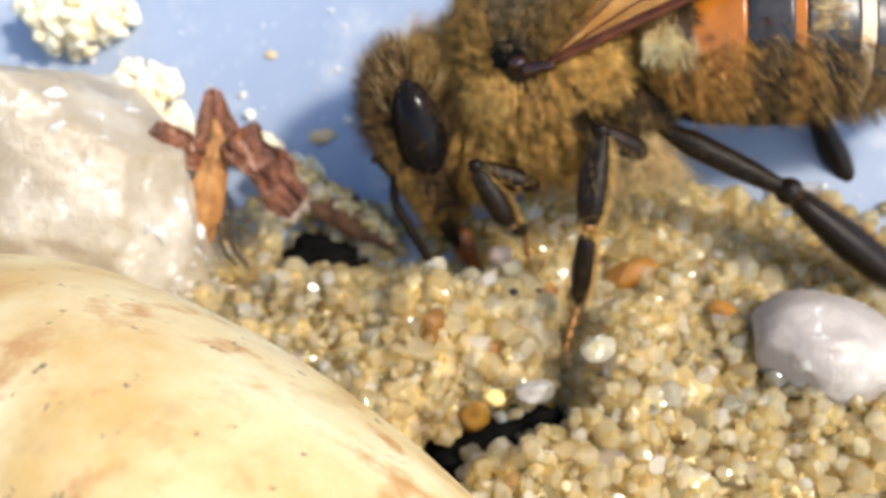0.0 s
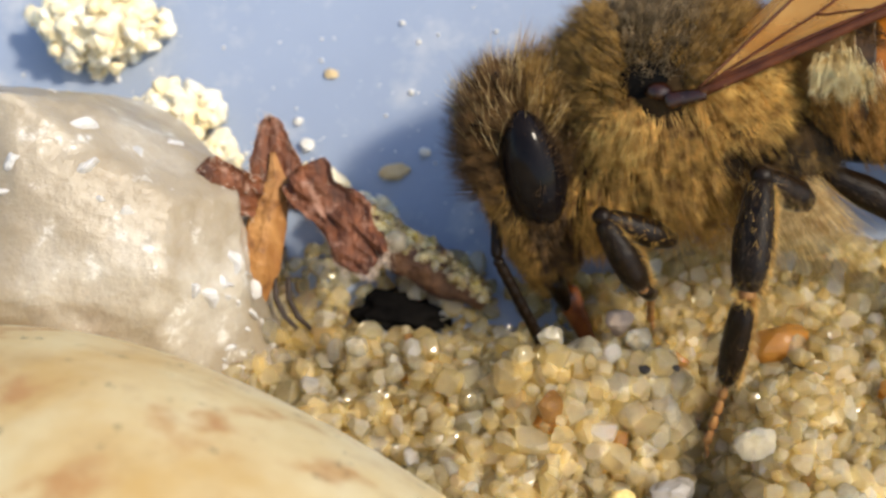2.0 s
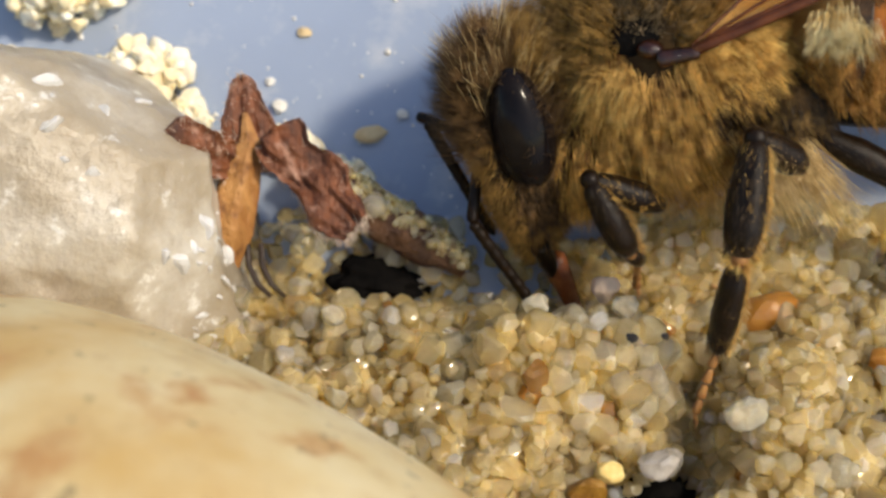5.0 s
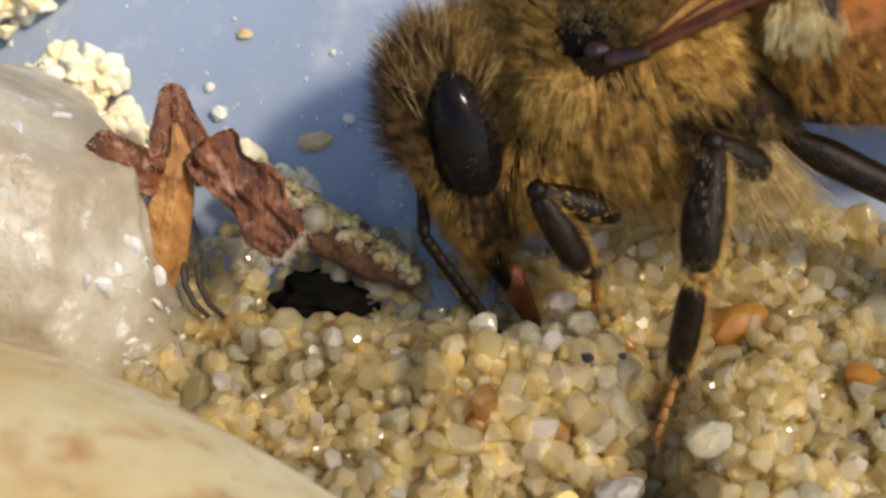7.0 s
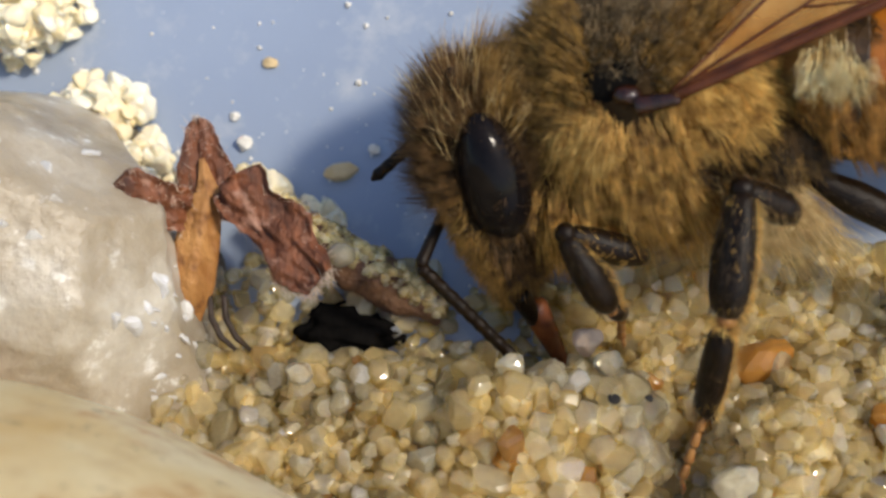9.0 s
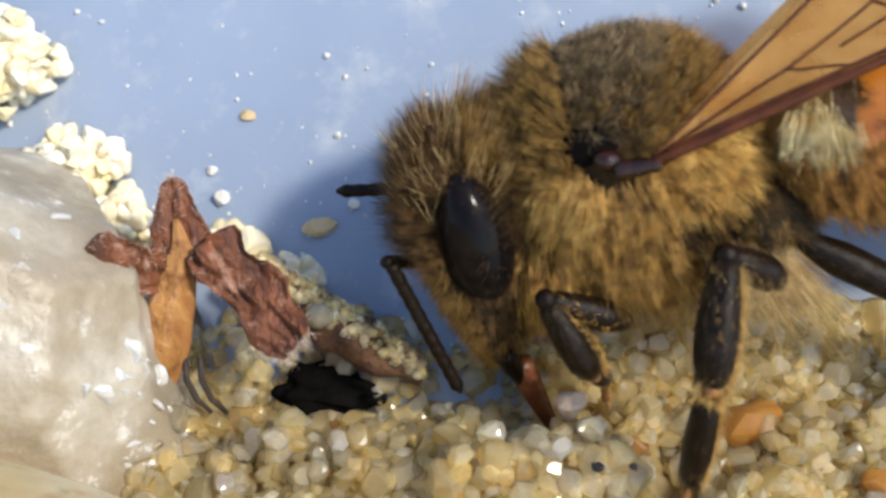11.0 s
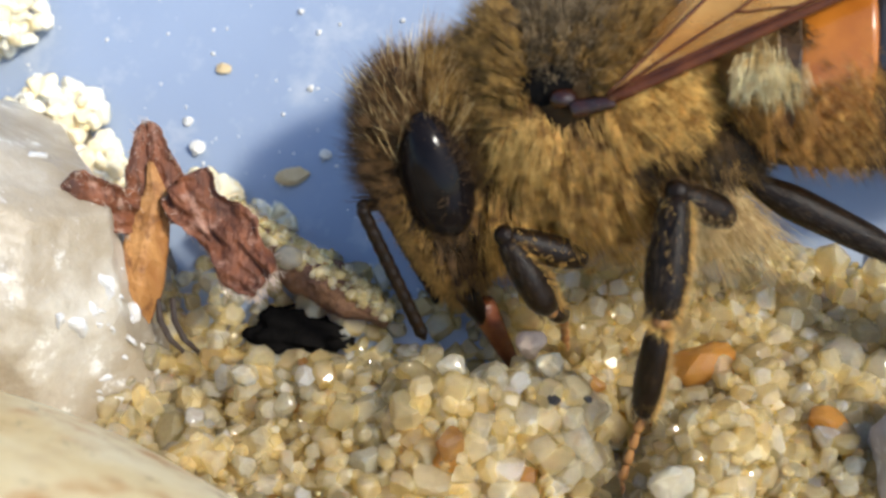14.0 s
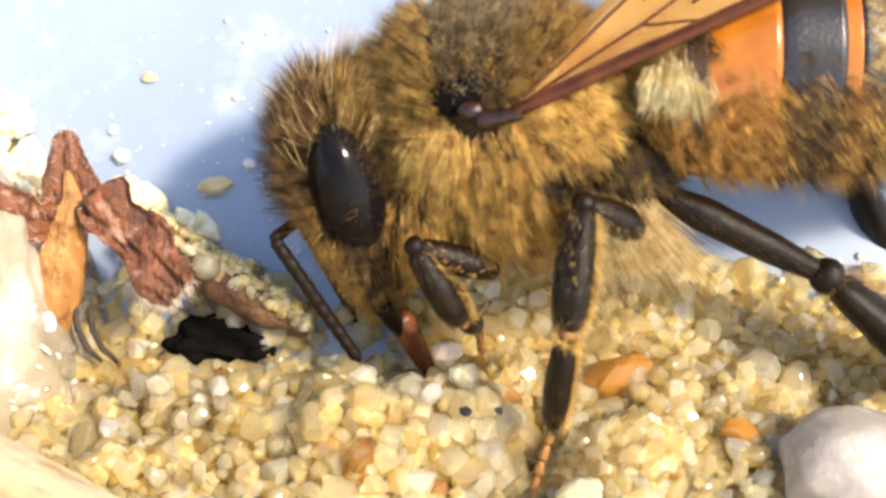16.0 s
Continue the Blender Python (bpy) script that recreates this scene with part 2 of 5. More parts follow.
M_ORANGE = plain("orange tergite", (0.30, 0.085, 0.008), (0.47, 0.155, 0.016), 0.6, 0.24, 0.008, 0.3)
M_BLACKBAND = plain("black tergite", (0.008, 0.007, 0.008), (0.022, 0.019, 0.019), 0.5, 0.3, 0.008, 0.08)
M_BROWNBAND = plain("dark brown tergite", (0.03, 0.018, 0.01), (0.14, 0.07, 0.025), 0.35, 0.5, 0.03, 0.1)
M_CREAM = plain("cream tergite rim", (0.55, 0.40, 0.22), (0.70, 0.56, 0.36), 0.5, 0.4, 0.02)
M_STERNITE = plain("yellow-brown sternite", (0.20, 0.11, 0.035), (0.36, 0.22, 0.08), 0.5, 0.45, 0.02)


def hair_material(name, lo, hi):
    m, nt, b = material(name)
    rnd = nt.nodes.new("ShaderNodeNewGeometry").outputs["Random Per Island"]
    lock = noise_of(nt, 0.22, 2, 0.5)
    fac = nt.nodes.new("ShaderNodeMath")
    fac.operation = "MULTIPLY_ADD"
    fac.inputs[1].default_value, fac.inputs[2].default_value = 2.6, -1.05
    nt.links.new(lock, fac.inputs[0])
    two = nt.nodes.new("ShaderNodeMath")
    two.operation, two.use_clamp = "MULTIPLY_ADD", True
    two.inputs[1].default_value = 0.6
    nt.links.new(rnd, two.inputs[0])
    nt.links.new(fac.outputs[0], two.inputs[2])
    nt.links.new(ramp(nt, two.outputs[0], [(0.0, lo), (1.0, hi)]), b.inputs["Base Color"])
    b.inputs["Roughness"].default_value = 0.45
    b.inputs["Specular IOR Level"].default_value = 0.4
    tl = nt.nodes.new("ShaderNodeBsdfTranslucent")
    nt.links.new(b.inputs["Base Color"].links[0].from_socket, tl.inputs["Color"])
    mx = nt.nodes.new("ShaderNodeMixShader")
    mx.inputs["Fac"].default_value = 0.25
    nt.links.new(b.outputs[0], mx.inputs[1])
    nt.links.new(tl.outputs[0], mx.inputs[2])
    nt.links.new(mx.outputs[0], nt.nodes["Material Output"].inputs["Surface"])
    return m


H_YELLOW = hair_material("yellow hair", (0.40, 0.18, 0.03), (0.99, 0.69, 0.22))
H_GOLD = hair_material("golden hair", (0.17, 0.065, 0.010), (0.95, 0.59, 0.16))
H_PALE = hair_material("pale cream hair", (0.45, 0.26, 0.07), (0.98, 0.78, 0.40))
H_BROWN = hair_material("grey-brown hair", (0.03, 0.02, 0.011), (0.42, 0.30, 0.16))
H_BRONZE = hair_material("bronze-brown hair", (0.055, 0.025, 0.006), (0.56, 0.33, 0.09))
H_FACE = hair_material("golden-brown face hair", (0.09, 0.04, 0.010), (0.74, 0.42, 0.10))
H_CREAM = hair_material("cream hair", (0.76, 0.54, 0.20), (0.99, 0.89, 0.54))
H_AMBER = hair_material("orange-brown hair", (0.20, 0.075, 0.012), (0.80, 0.42, 0.10))
H_SEAM = hair_material("blackish hair", (0.01, 0.007, 0.005), (0.10, 0.06, 0.025))
H_DARK = hair_material("dark hair", (0.014, 0.008, 0.004), (0.25, 0.135, 0.048))


def wing_material():
    m, nt, b = material("amber wing membrane")
    col = ramp(nt, noise_of(nt, 0.9, 4, 0.5), [(0.3, (0.58, 0.29, 0.07)), (0.7, (0.84, 0.55, 0.20))])
    nt.links.new(col, b.inputs["Base Color"])
    b.inputs["Roughness"].default_value = 0.25
    bump(nt, b, noise_of(nt, 0.7, 3, 0.5), 0.06, 0.8)
    tr = nt.nodes.new("ShaderNodeBsdfTransparent")
    tr.inputs["Color"].default_value = (0.90, 0.72, 0.45, 1)
    mx = nt.nodes.new("ShaderNodeMixShader")
    mx.inputs["Fac"].default_value = 0.38
    nt.links.new(tr.outputs[0], mx.inputs[1])
    nt.links.new(b.outputs[0], mx.inputs[2])
    nt.links.new(mx.outputs[0], nt.nodes["Material Output"].inputs["Surface"])
    return m


M_WING = wing_material()


# ---- building helpers (millimetres in, metres out) ----
def mesh_from(name, verts, faces, mat, smooth=True):
    me = bpy.data.meshes.new(name)
    me.from_pydata((np.asarray(verts, float) * MM).tolist(), [], [tuple(f) for f in faces])
    me.polygons.foreach_set("use_smooth", [smooth] * len(me.polygons))
    me.materials.append(mat)
    me.update()
    return me


def arrays(bm):
    bm.verts.index_update()
    v = np.array([x.co[:] for x in bm.verts])
    f = [tuple(x.index for x in face.verts) for face in bm.faces]
    bm.free()
    return v, f


def join(*pieces):
    vs, fs, n = [], [], 0
    for v, f in pieces:
        vs.append(np.asarray(v, float))
        fs += [tuple(i + n for i in face) for face in f]
        n += len(v)
    return np.concatenate(vs), fs


def part(name, geo, mat, parent, label="", smooth=True):
    ob = new(name, mesh_from(name, geo[0], geo[1], mat, smooth))
    ob.parent = parent
    if label:
        ob["label"] = label
    return ob


def empty_thing(name, loc, label, category, group="", kind=""):
    ob = new(name)
    ob.empty_display_size = 0.0005
    ob.location = Vector(loc) * MM
    return tagged(ob, label, category, group, kind)


def solo(name, geo, mat, loc, label, category, group="", kind="", smooth=True):
    ob = new(name, mesh_from(name, geo[0], geo[1], mat, smooth))
    ob.location = Vector(loc) * MM
    return tagged(ob, label, category, group, kind)


def ico(sub):
    bm = bmesh.new()
    bmesh.ops.create_icosphere(bm, subdivisions=sub, radius=1.0)
    return arrays(bm)


ICO2, ICO3, ICO4, ICO5, ICO6 = ico(2), ico(3), ico(4), ico(5), ico(6)


def wobble(v, scale, amount, seed):
    """Pushes points outward by smooth noise."""
    off = Vector((seed * 3.7, seed * 1.3, seed * 7.1))
    return np.array([p * (1 + amount * noise.fractal(Vector(p * scale) + off, 1.0, 2.0, 3)) for p in v])


def rock(radii, seed, amount=0.1, scale=1.3, planes=(), turn=(0, 0, 0), base=None, rough=0.0):
    """A stone: a sphere cut by planes (normal, distance as part of the radius), roughened and scaled."""
    v, f = base or ICO5
    v = v.copy()
    for n, d in planes:
        n = np.array(n, float) / np.linalg.norm(n)
        over = np.maximum(v @ n - d, 0)
        v -= np.outer(over * 0.93, n)
    v = wobble(v, scale, amount, seed)
    if rough:
        v = wobble(v, scale * 7, rough, seed + 5)
    v = v * np.array(radii, float)
    r = np.array(Euler([radians(a) for a in turn]).to_matrix())
    return v @ r.T, f


def random_planes(rng, count, lo, hi):
    out = []
    for _ in range(count):
        n = rng.normal(size=3)
        out.append((n / np.linalg.norm(n), rng.uniform(lo, hi)))
    return out


def basis(d):
    d = np.array(d, float) / np.linalg.norm(d)
    a = np.cross(d, (0, 0, 1) if abs(d[2]) < 0.9 else (1, 0, 0))
    a /= np.linalg.norm(a)
    return d, a, np.cross(d, a)


def tube(points, radii, sides=12, flat=1.0, side=None, caps=True):
    """A tube of changing radius along points; flat squeezes it across `side`."""
    points = np.asarray(points, float)
    n = len(points)
    tang = np.gradient(points, axis=0)
    v, f = [], []
    ref = np.array(side if side is not None else basis(tang[0])[1], float)
    for i in range(n):
        d = tang[i] / np.linalg.norm(tang[i])
        a = ref - d * (ref @ d)
        a /= np.linalg.norm(a)
        b = np.cross(d, a)
        ref = a
        for k in range(sides):
            w = 2 * math.pi * k / sides
            v.append(points[i] + radii[i] * (math.cos(w) * flat * a + math.sin(w) * b))
    for i in range(n - 1):
        for k in range(sides):
            k2 = (k + 1) % sides
            f.append((i * sides + k, i * sides + k2, (i + 1) * sides + k2, (i + 1) * sides + k))
    if caps:
        f.append(tuple(range(sides))[::-1])
        f.append(tuple((n - 1) * sides + k for k in range(sides)))
    return np.array(v), f


def limb(p0, p1, profile, bow=(0, 0, 0), sides=14, flat=1.0, side=None, steps=14):
    """One leg joint: a rounded, tapering tube. profile: (place along 0..1, radius)."""
    p0, p1 = np.array(p0, float), np.array(p1, float)
    s = np.concatenate([[0, 0.015, 0.05], np.linspace(0.1, 0.9, steps), [0.95, 0.985, 1.0]])
    pts = [p0 + (p1 - p0) * q + np.array(bow) * 4 * q * (1 - q) for q in s]
    xs, ys = zip(*profile)
    rad = [np.interp(q, xs, ys) for q in s]
    for i, k in ((0, 0.35), (1, 0.7), (2, 0.92), (-3, 0.92), (-2, 0.7), (-1, 0.35)):
        rad[i] *= k
    return tube(pts, rad, sides, flat, side)


def strands(rng, roots, dirs, lengths, sag, radius=0.011, segs=3):
    """Tapered three-sided hairs, one island each."""
    roots, dirs = np.asarray(roots, float), np.asarray(dirs, float)
    dirs = dirs / np.linalg.norm(dirs, axis=1, keepdims=True)
    lengths = np.asarray(lengths, float)[:, None]
    sag = np.asarray(sag, float)
    n = len(roots)
    aux = np.where(np.abs(dirs[:, 2:3]) < 0.9, [[0, 0, 1.0]], [[1.0, 0, 0]])
    a = np.cross(dirs, aux)
    a /= np.linalg.norm(a, axis=1, keepdims=True)
    b = np.cross(dirs, a)
    rings = []
    for i in range(segs):
        q = i / segs
        mid = roots + dirs * lengths * q + sag * lengths * q * q
        r = radius * (1 - 0.55 * q)
        for k in range(3):
            w = 2 * math.pi * k / 3
            rings.append(mid + r * (math.cos(w) * a + math.sin(w) * b))
    rings.append(roots + dirs * lengths + sag * lengths)
    per = segs * 3 + 1
    v = np.stack(rings, 1).reshape(-1, 3)
    one = []
    for i in range(segs - 1):
        for k in range(3):
            k2 = (k + 1) % 3
            one.append((i * 3 + k, i * 3 + k2, i * 3 + 3 + k2, i * 3 + 3 + k))
    last = (segs - 1) * 3
    tips = [(last + k, last + (k + 1) % 3, per - 1) for k in range(3)]
    faces = []
    for j in range(n):
        o = j * per
        faces += [tuple(o + x for x in q) for q in one]
        faces += [tuple(o + x for x in q) for q in tips]
    return v, faces


# ---- the ground: the blue plate, level below the sand, rising behind it ----
def plate_z(x, y):
    slope = 0.0967 * x + 0.588 * y - 3.24
    flat = -7.5
    k = 0.5
    return np.log(np.exp(np.clip(slope / k, -60, 60)) + np.exp(flat / k)) * k if np.ndim(slope) else k * math.log(math.exp(min(slope / k, 60)) + math.exp(flat / k))


def build_ground():
    xs = np.concatenate([[-300, -120, -60, -30], np.linspace(-16, 18, 52), [30, 60, 120, 300]])
    ys = np.concatenate([[-300, -120, -50, -25], np.linspace(-12, 22, 80), [30, 60, 120, 300]])
    v = [(x, y, plate_z(float(np.clip(x, -40, 40)), float(y))) for y in ys for x in xs]
    nx = len(xs)
    f = [(j * nx + i, j * nx + i + 1, (j + 1) * nx + i + 1, (j + 1) * nx + i) for j in range(len(ys) - 1) for i in range(nx - 1)]
    solo("ground", (np.array(v), f), M_PLATE, (0, 0, 0), "blue-grey painted plate with dust and tiny specks", "ground", kind="structure")


build_ground()


# ---- sand ----
def bumpf(x, y, cx, cy, sx, sy):
    return math.exp(-((x - cx) / sx) ** 2 - ((y - cy) / sy) ** 2)


def sand_z(x, y):
    z = -0.78
    z += 0.88 * bumpf(x, y, 0.6, 0.6, 1.7, 1.05) + 0.85 * bumpf(x, y, 4.6, -0.2, 1.4, 1.05) + 0.3 * bumpf(x, y, 3.6, -3.2, 2.0, 0.9) + 0.2 * bumpf(x, y, 2.3, 1.0, 1.0, 0.7)
    z -= 2.3 * hollow(x, y) ** 1.1 + 1.0 * bumpf(x, y, 3.2, 0.0, 0.5, 1.2) + 0.8 * bumpf(x, y, -2.2, -0.4, 1.0, 0.4)
    z -= 0.45 * bumpf(x, y, -4.4, 2.2, 1.3, 1.4)
    z -= 0.7 * bumpf(x, y, -2.4, 3.1, 1.2, 0.6)
    z -= 0.12 * max(0, -1.5 - y) ** 1.2
    z -= 0.7 * bumpf(x, y, -4.2, 1.2, 0.5, 0.9)
    z -= 1.3 * bumpf(x, y, 0.75, 2.45, 0.6, 0.85) + 0.9 * bumpf(x, y, 3.15, -0.75, 0.45, 0.5)
    back = 2.05 + (0.45 if x < -3.6 else 0.0) + 0.15 * math.sin(x * 2.3)
    back -= 0.3 * bumpf(x, 0, 1.3, 0, 0.7, 1)
    if y > back:
        z -= 1.9 * (y - back)
    z += 0.50 * noise.noise(Vector((x * 0.8, y * 0.8, 3.1))) + 0.34 * noise.noise(Vector((x * 1.9, y * 1.9, 8.1)))
    return max(z, plate_z(x, y) - 0.12)


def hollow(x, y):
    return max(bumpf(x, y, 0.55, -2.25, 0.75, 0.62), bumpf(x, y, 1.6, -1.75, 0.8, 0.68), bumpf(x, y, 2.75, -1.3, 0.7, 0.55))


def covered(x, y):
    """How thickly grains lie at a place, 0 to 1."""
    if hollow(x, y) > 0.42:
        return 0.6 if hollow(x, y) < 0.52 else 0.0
    if 0.0 < x < 1.2 and y > 2.2 + 0.3 * math.sin(x * 5):
        return 0.12
    edge = 2.8 + 0.25 * math.sin(x * 1.7) + 0.4 * noise.noise(Vector((x * 0.8, y * 0.8, 0.5)))
    if x > 3.5:
        edge += 0.25
    edge -= 0.7 * bumpf(x, 0, 1.1, 0, 0.8, 1)
    if y < edge:
        return 1.0
    patch = noise.noise(Vector((x * 0.55 + 4, y * 0.55, 9.0)))
    if -5.6 < x < -0.4 and y < 4.9 - 0.4 * abs(x + 3):
        return 0.5
    if 2.2 < x < 8.0 and y < 4.15 - 0.2 * abs(x - 4.3) + 0.3 * patch:
        return 0.95
    if 1.2 < x < 4.9 and y < 3.5:
        return 0.92
    if x > 0.3 and y < 3.7 + 0.5 * bumpf(x, 0, 5.5, 0, 1.5, 1):
        return 0.5 if patch > 0.0 else 0.08
    return 0.0


def grain_shape(rng, base=None):
    s = rng.uniform(0.78, 1.25, 3)
    v, f = base or ICO2
    v = v.copy()
    v = wobble(v, 1.1, 0.25, rng.uniform(0, 50))
    for n, d in random_planes(rng, 11, 0.55, 0.86):
        v -= np.outer(np.maximum(v @ n - d, 0), n)
    return v * s, f


def random_turn(rng):
    q = rng.normal(size=4)
    w, x, y, z = q / np.linalg.norm(q)
    return np.array([[1 - 2 * (y * y + z * z), 2 * (x * y - z * w), 2 * (x * z + y * w)],
                     [2 * (x * y + z * w), 1 - 2 * (x * x + z * z), 2 * (y * z - x * w)],
                     [2 * (x * z - y * w), 2 * (y * z + x * w), 1 - 2 * (x * x + y * y)]])


def heap(rng, shapes, places, sizes):
    """Many grains as one geometry."""
    vs, fs, n = [], [], 0
    for p, s in zip(places, sizes):
        v, f = shapes[rng.integers(len(shapes))]
        vs.append((v * s) @ random_turn(rng).T + p)
        fs += [(a + n, b + n, c + n) for a, b, c in f]
        n += len(v)
    return np.concatenate(vs), fs


def build_sand():
    rng = np.random.default_rng(11)
    shapes = [grain_shape(rng, ICO3) for _ in range(16)]
    coarse = [grain_shape(rng) for _ in range(12)]
    # packed bed under the loose grains
    xs, ys = np.linspace(-15, 15, 110), np.linspace(-11, 4.4, 70)
    v = [(x, y, max(sand_z(x, y) - 0.5 - 0.9 * hollow(x, y), plate_z(x, y) + (0.05 if covered(x, y) > 0.9 else -0.3))) for y in ys for x in xs]
    f = [(j * 110 + i, j * 110 + i + 1, (j + 1) * 110 + i + 1, (j + 1) * 110 + i) for j in range(69) for i in range(109)]
    solo("sand_bed", (np.array(v), f), M_BED, (0, 0, 0), "packed damp yellow sand under the loose grains", "sand", kind="structure")
    places, sizes, singles = [], [], []
    cells = collections.defaultdict(list)

    def fits(x, y, z, s):
        i, j = int(x // 0.5), int(y // 0.5)
        for a in (i - 1, i, i + 1):
            for b in (j - 1, j, j + 1):
                for x2, y2, z2, s2 in cells[a, b]:
                    if (x - x2) ** 2 + (y - y2) ** 2 + (z - z2) ** 2 < (0.60 * (s + s2)) ** 2:
                        return False
        cells[i, j].append((x, y, z, s))
        return True

    for k in range(64000):
        x, y = rng.uniform(-10, 12), rng.uniform(-7.5, 5.0)
        if k > 32000:
            x, y = rng.uniform(-5.5, 9), rng.uniform(-2.5, 4.2)
        c = covered(x, y)
        if rng.uniform() > c:
            continue
        s = float(np.clip(rng.normal(0.228, 0.058), 0.11, 0.38))
        if k > 50000:
            s *= 0.6
        z = max(sand_z(x, y), plate_z(x, y) + 0.35) + rng.uniform(-0.5, 0.12) if c == 1.0 else max(sand_z(x, y), plate_z(x, y) + 0.7 * s) + (rng.uniform(0, 0.35) if c > 0.9 else 0)
        if not fits(x, y, z, s):
            continue
        near = -4.5 < x < 7.5 and -2.2 < y < 2.4
        if near and len(singles) < 280 and rng.uniform() < 0.25 and z > sand_z(x, y) - 0.15:
            singles.append(((x, y, z), s))
        else:
            places.append((x, y, z))
            sizes.append(s)
    fine = [k for k, p in enumerate(places) if -5 < p[0] < 8 and -1.8 < p[1] < 4 and sizes[k] > 0.16]
    rest = sorted(set(range(len(places))) - set(fine))
    geo = join(heap(rng, shapes, [places[k] for k in fine], [sizes[k] for k in fine]),
               heap(rng, coarse, [places[k] for k in rest], [sizes[k] for k in rest]))
    solo("sand", geo, M_GRAIN, (0, 0, 0), "loose translucent yellow and white quartz sand grains", "sand", kind="stuff", smooth=False)
    data = [mesh_from("sand_grain", s[0], s[1], M_GRAIN_ONE, False) for s in shapes]
    for (p, s) in singles:
        ob = new("sand_grain", data[rng.integers(len(data))])
        m = Matrix(random_turn(rng).tolist()).to_4x4()
        ob.matrix_basis = Matrix.Translation(Vector(p) * MM) @ m @ Matrix.Scale(s, 4)
        tagged(ob, "translucent yellowish quartz sand grain in the heap", "sand grain", "sand grains of the heap")
    # dust specks on the plate
    places, sizes = [], []
    for _ in range(620):
        x, y = rng.uniform(-11, 10), rng.uniform(3.5, 14)
        s = float(np.clip(rng.lognormal(-3.7, 0.55), 0.012, 0.075))
        places.append((x, y, plate_z(x, y) + 0.4 * s))
        sizes.append(s)
    solo("dust_specks", heap(rng, coarse, np.array(places), sizes), M_WHITE, (0, 0, 0), "tiny white sand specks strewn on the blue plate", "dust", kind="stuff")

    def one(name, p, radii, mat, label, turn=(0, 0, 0), seed=1, planes=14):
        r = np.random.default_rng(seed)
        solo(name, rock(radii, seed, 0.12, 1.5, random_planes(r, planes, 0.62, 0.88), turn, ICO3), mat, p, label, "sand grain", "single coloured grains", smooth=False)

    one("tan_grain", (-2.37, 5.79, plate_z(-2.37, 5.79) + 0.12), (0.34, 0.2, 0.16), M_TAN, "tan angular sand grain on the blue plate", (30, 0, 15), 3)
    one("white_grain", (-4.21, 6.38, plate_z(-4.21, 6.38) + 0.12), (0.17, 0.155, 0.14), M_WHITE, "round white sand grain on the blue plate", (30, 0, 0), 4)
    one("white_grain", (-1.78, 6.12, plate_z(-1.78, 6.12) + 0.08), (0.14, 0.12, 0.1), M_WHITE, "small white sand grain on the blue plate", (30, 0, 0), 5)
    one("white_grain", (-4.4, 6.9, plate_z(-4.4, 6.9) + 0.06), (0.11, 0.1, 0.09), M_WHITE, "small white sand grain on the blue plate", (30, 0, 0), 6)
    one("tan_grain", (-3.76, 7.74, plate_z(-3.76, 7.74) + 0.06), (0.17, 0.12, 0.08), M_TAN, "small flat tan grain on the blue plate", (30, 0, 0), 7)
    one("black_grain", (2.11, 0.56, 0.13), (0.11, 0.1, 0.1), M_BLACK, "tiny black grain on the sand heap", (0, 0, 0), 8)
    one("black_grain", (2.62, 0.44, 0.30), (0.07, 0.07, 0.07), M_BLACK, "tiny black grain on the sand heap", (0, 0, 0), 9)
    one("amber_grain", (6.48, 0.46, -0.45), (0.36, 0.28, 0.26), M_AMBER, "amber-red sand grain among the pale ones", (0, 20, 0), 10)
    one("amber_pebble", (4.75, 1.85, -0.72), (0.66, 0.46, 0.44), M_AMBER, "orange-brown translucent pebble in the sand", (0, 0, 20), 11)
    one("pink_grain", (1.86, 2.0, -0.25), (0.3, 0.28, 0.27), M_PINK, "pinkish sand grain beside the mouthparts", (0, 0, 0), 12)
    one("amber_grain", (0.42, -0.25, -0.3), (0.24, 0.21, 0.2), M_AMBER, "honey-coloured sand grain on the heap", (0, 0, 0), 13)
    one("yellow_grain", (1.69, -1.25, -1.1), (0.26, 0.2, 0.18), M_YELLOWISH, "yellow sand grain over a dark hollow", (0, 0, 0), 14)
    one("white_grain", (3.8, -0.85, 0.02), (0.42, 0.28, 0.36), M_CLEAR, "large white sand grain on the heap", (0, 10, 30), 15)
    one("white_grain", (-2.93, 1.6, -0.45), (0.26, 0.22, 0.26), M_CLEAR, "large clear sand grain on the heap", (0, 0, 0), 16)
    one("white_grain", (0.53, 0.94, 0.5), (0.27, 0.22, 0.25), M_CLEAR, "clear angular sand grain on the heap", (0, 0, 0), 17)
    one("white_grain", (2.12, 1.32, 0.05), (0.25, 0.22, 0.24), M_CLEAR, "clear sand grain on the heap", (0, 0, 0), 18)
    # clear flake and amber seed over the hollow
    one("crystal_flake", (2.5, -1.2, -1.0), (0.58, 0.30, 0.34), M_CRYSTAL, "clear angular crystal flake over a dark hollow", (20, 35, 30), 21, 16)
    one("seed", (1.27, -1.65, -1.2), (0.32, 0.24, 0.44), M_SEED, "amber-brown dry seed in the hollow", (0, 25, 0), 22, 6)


build_sand()


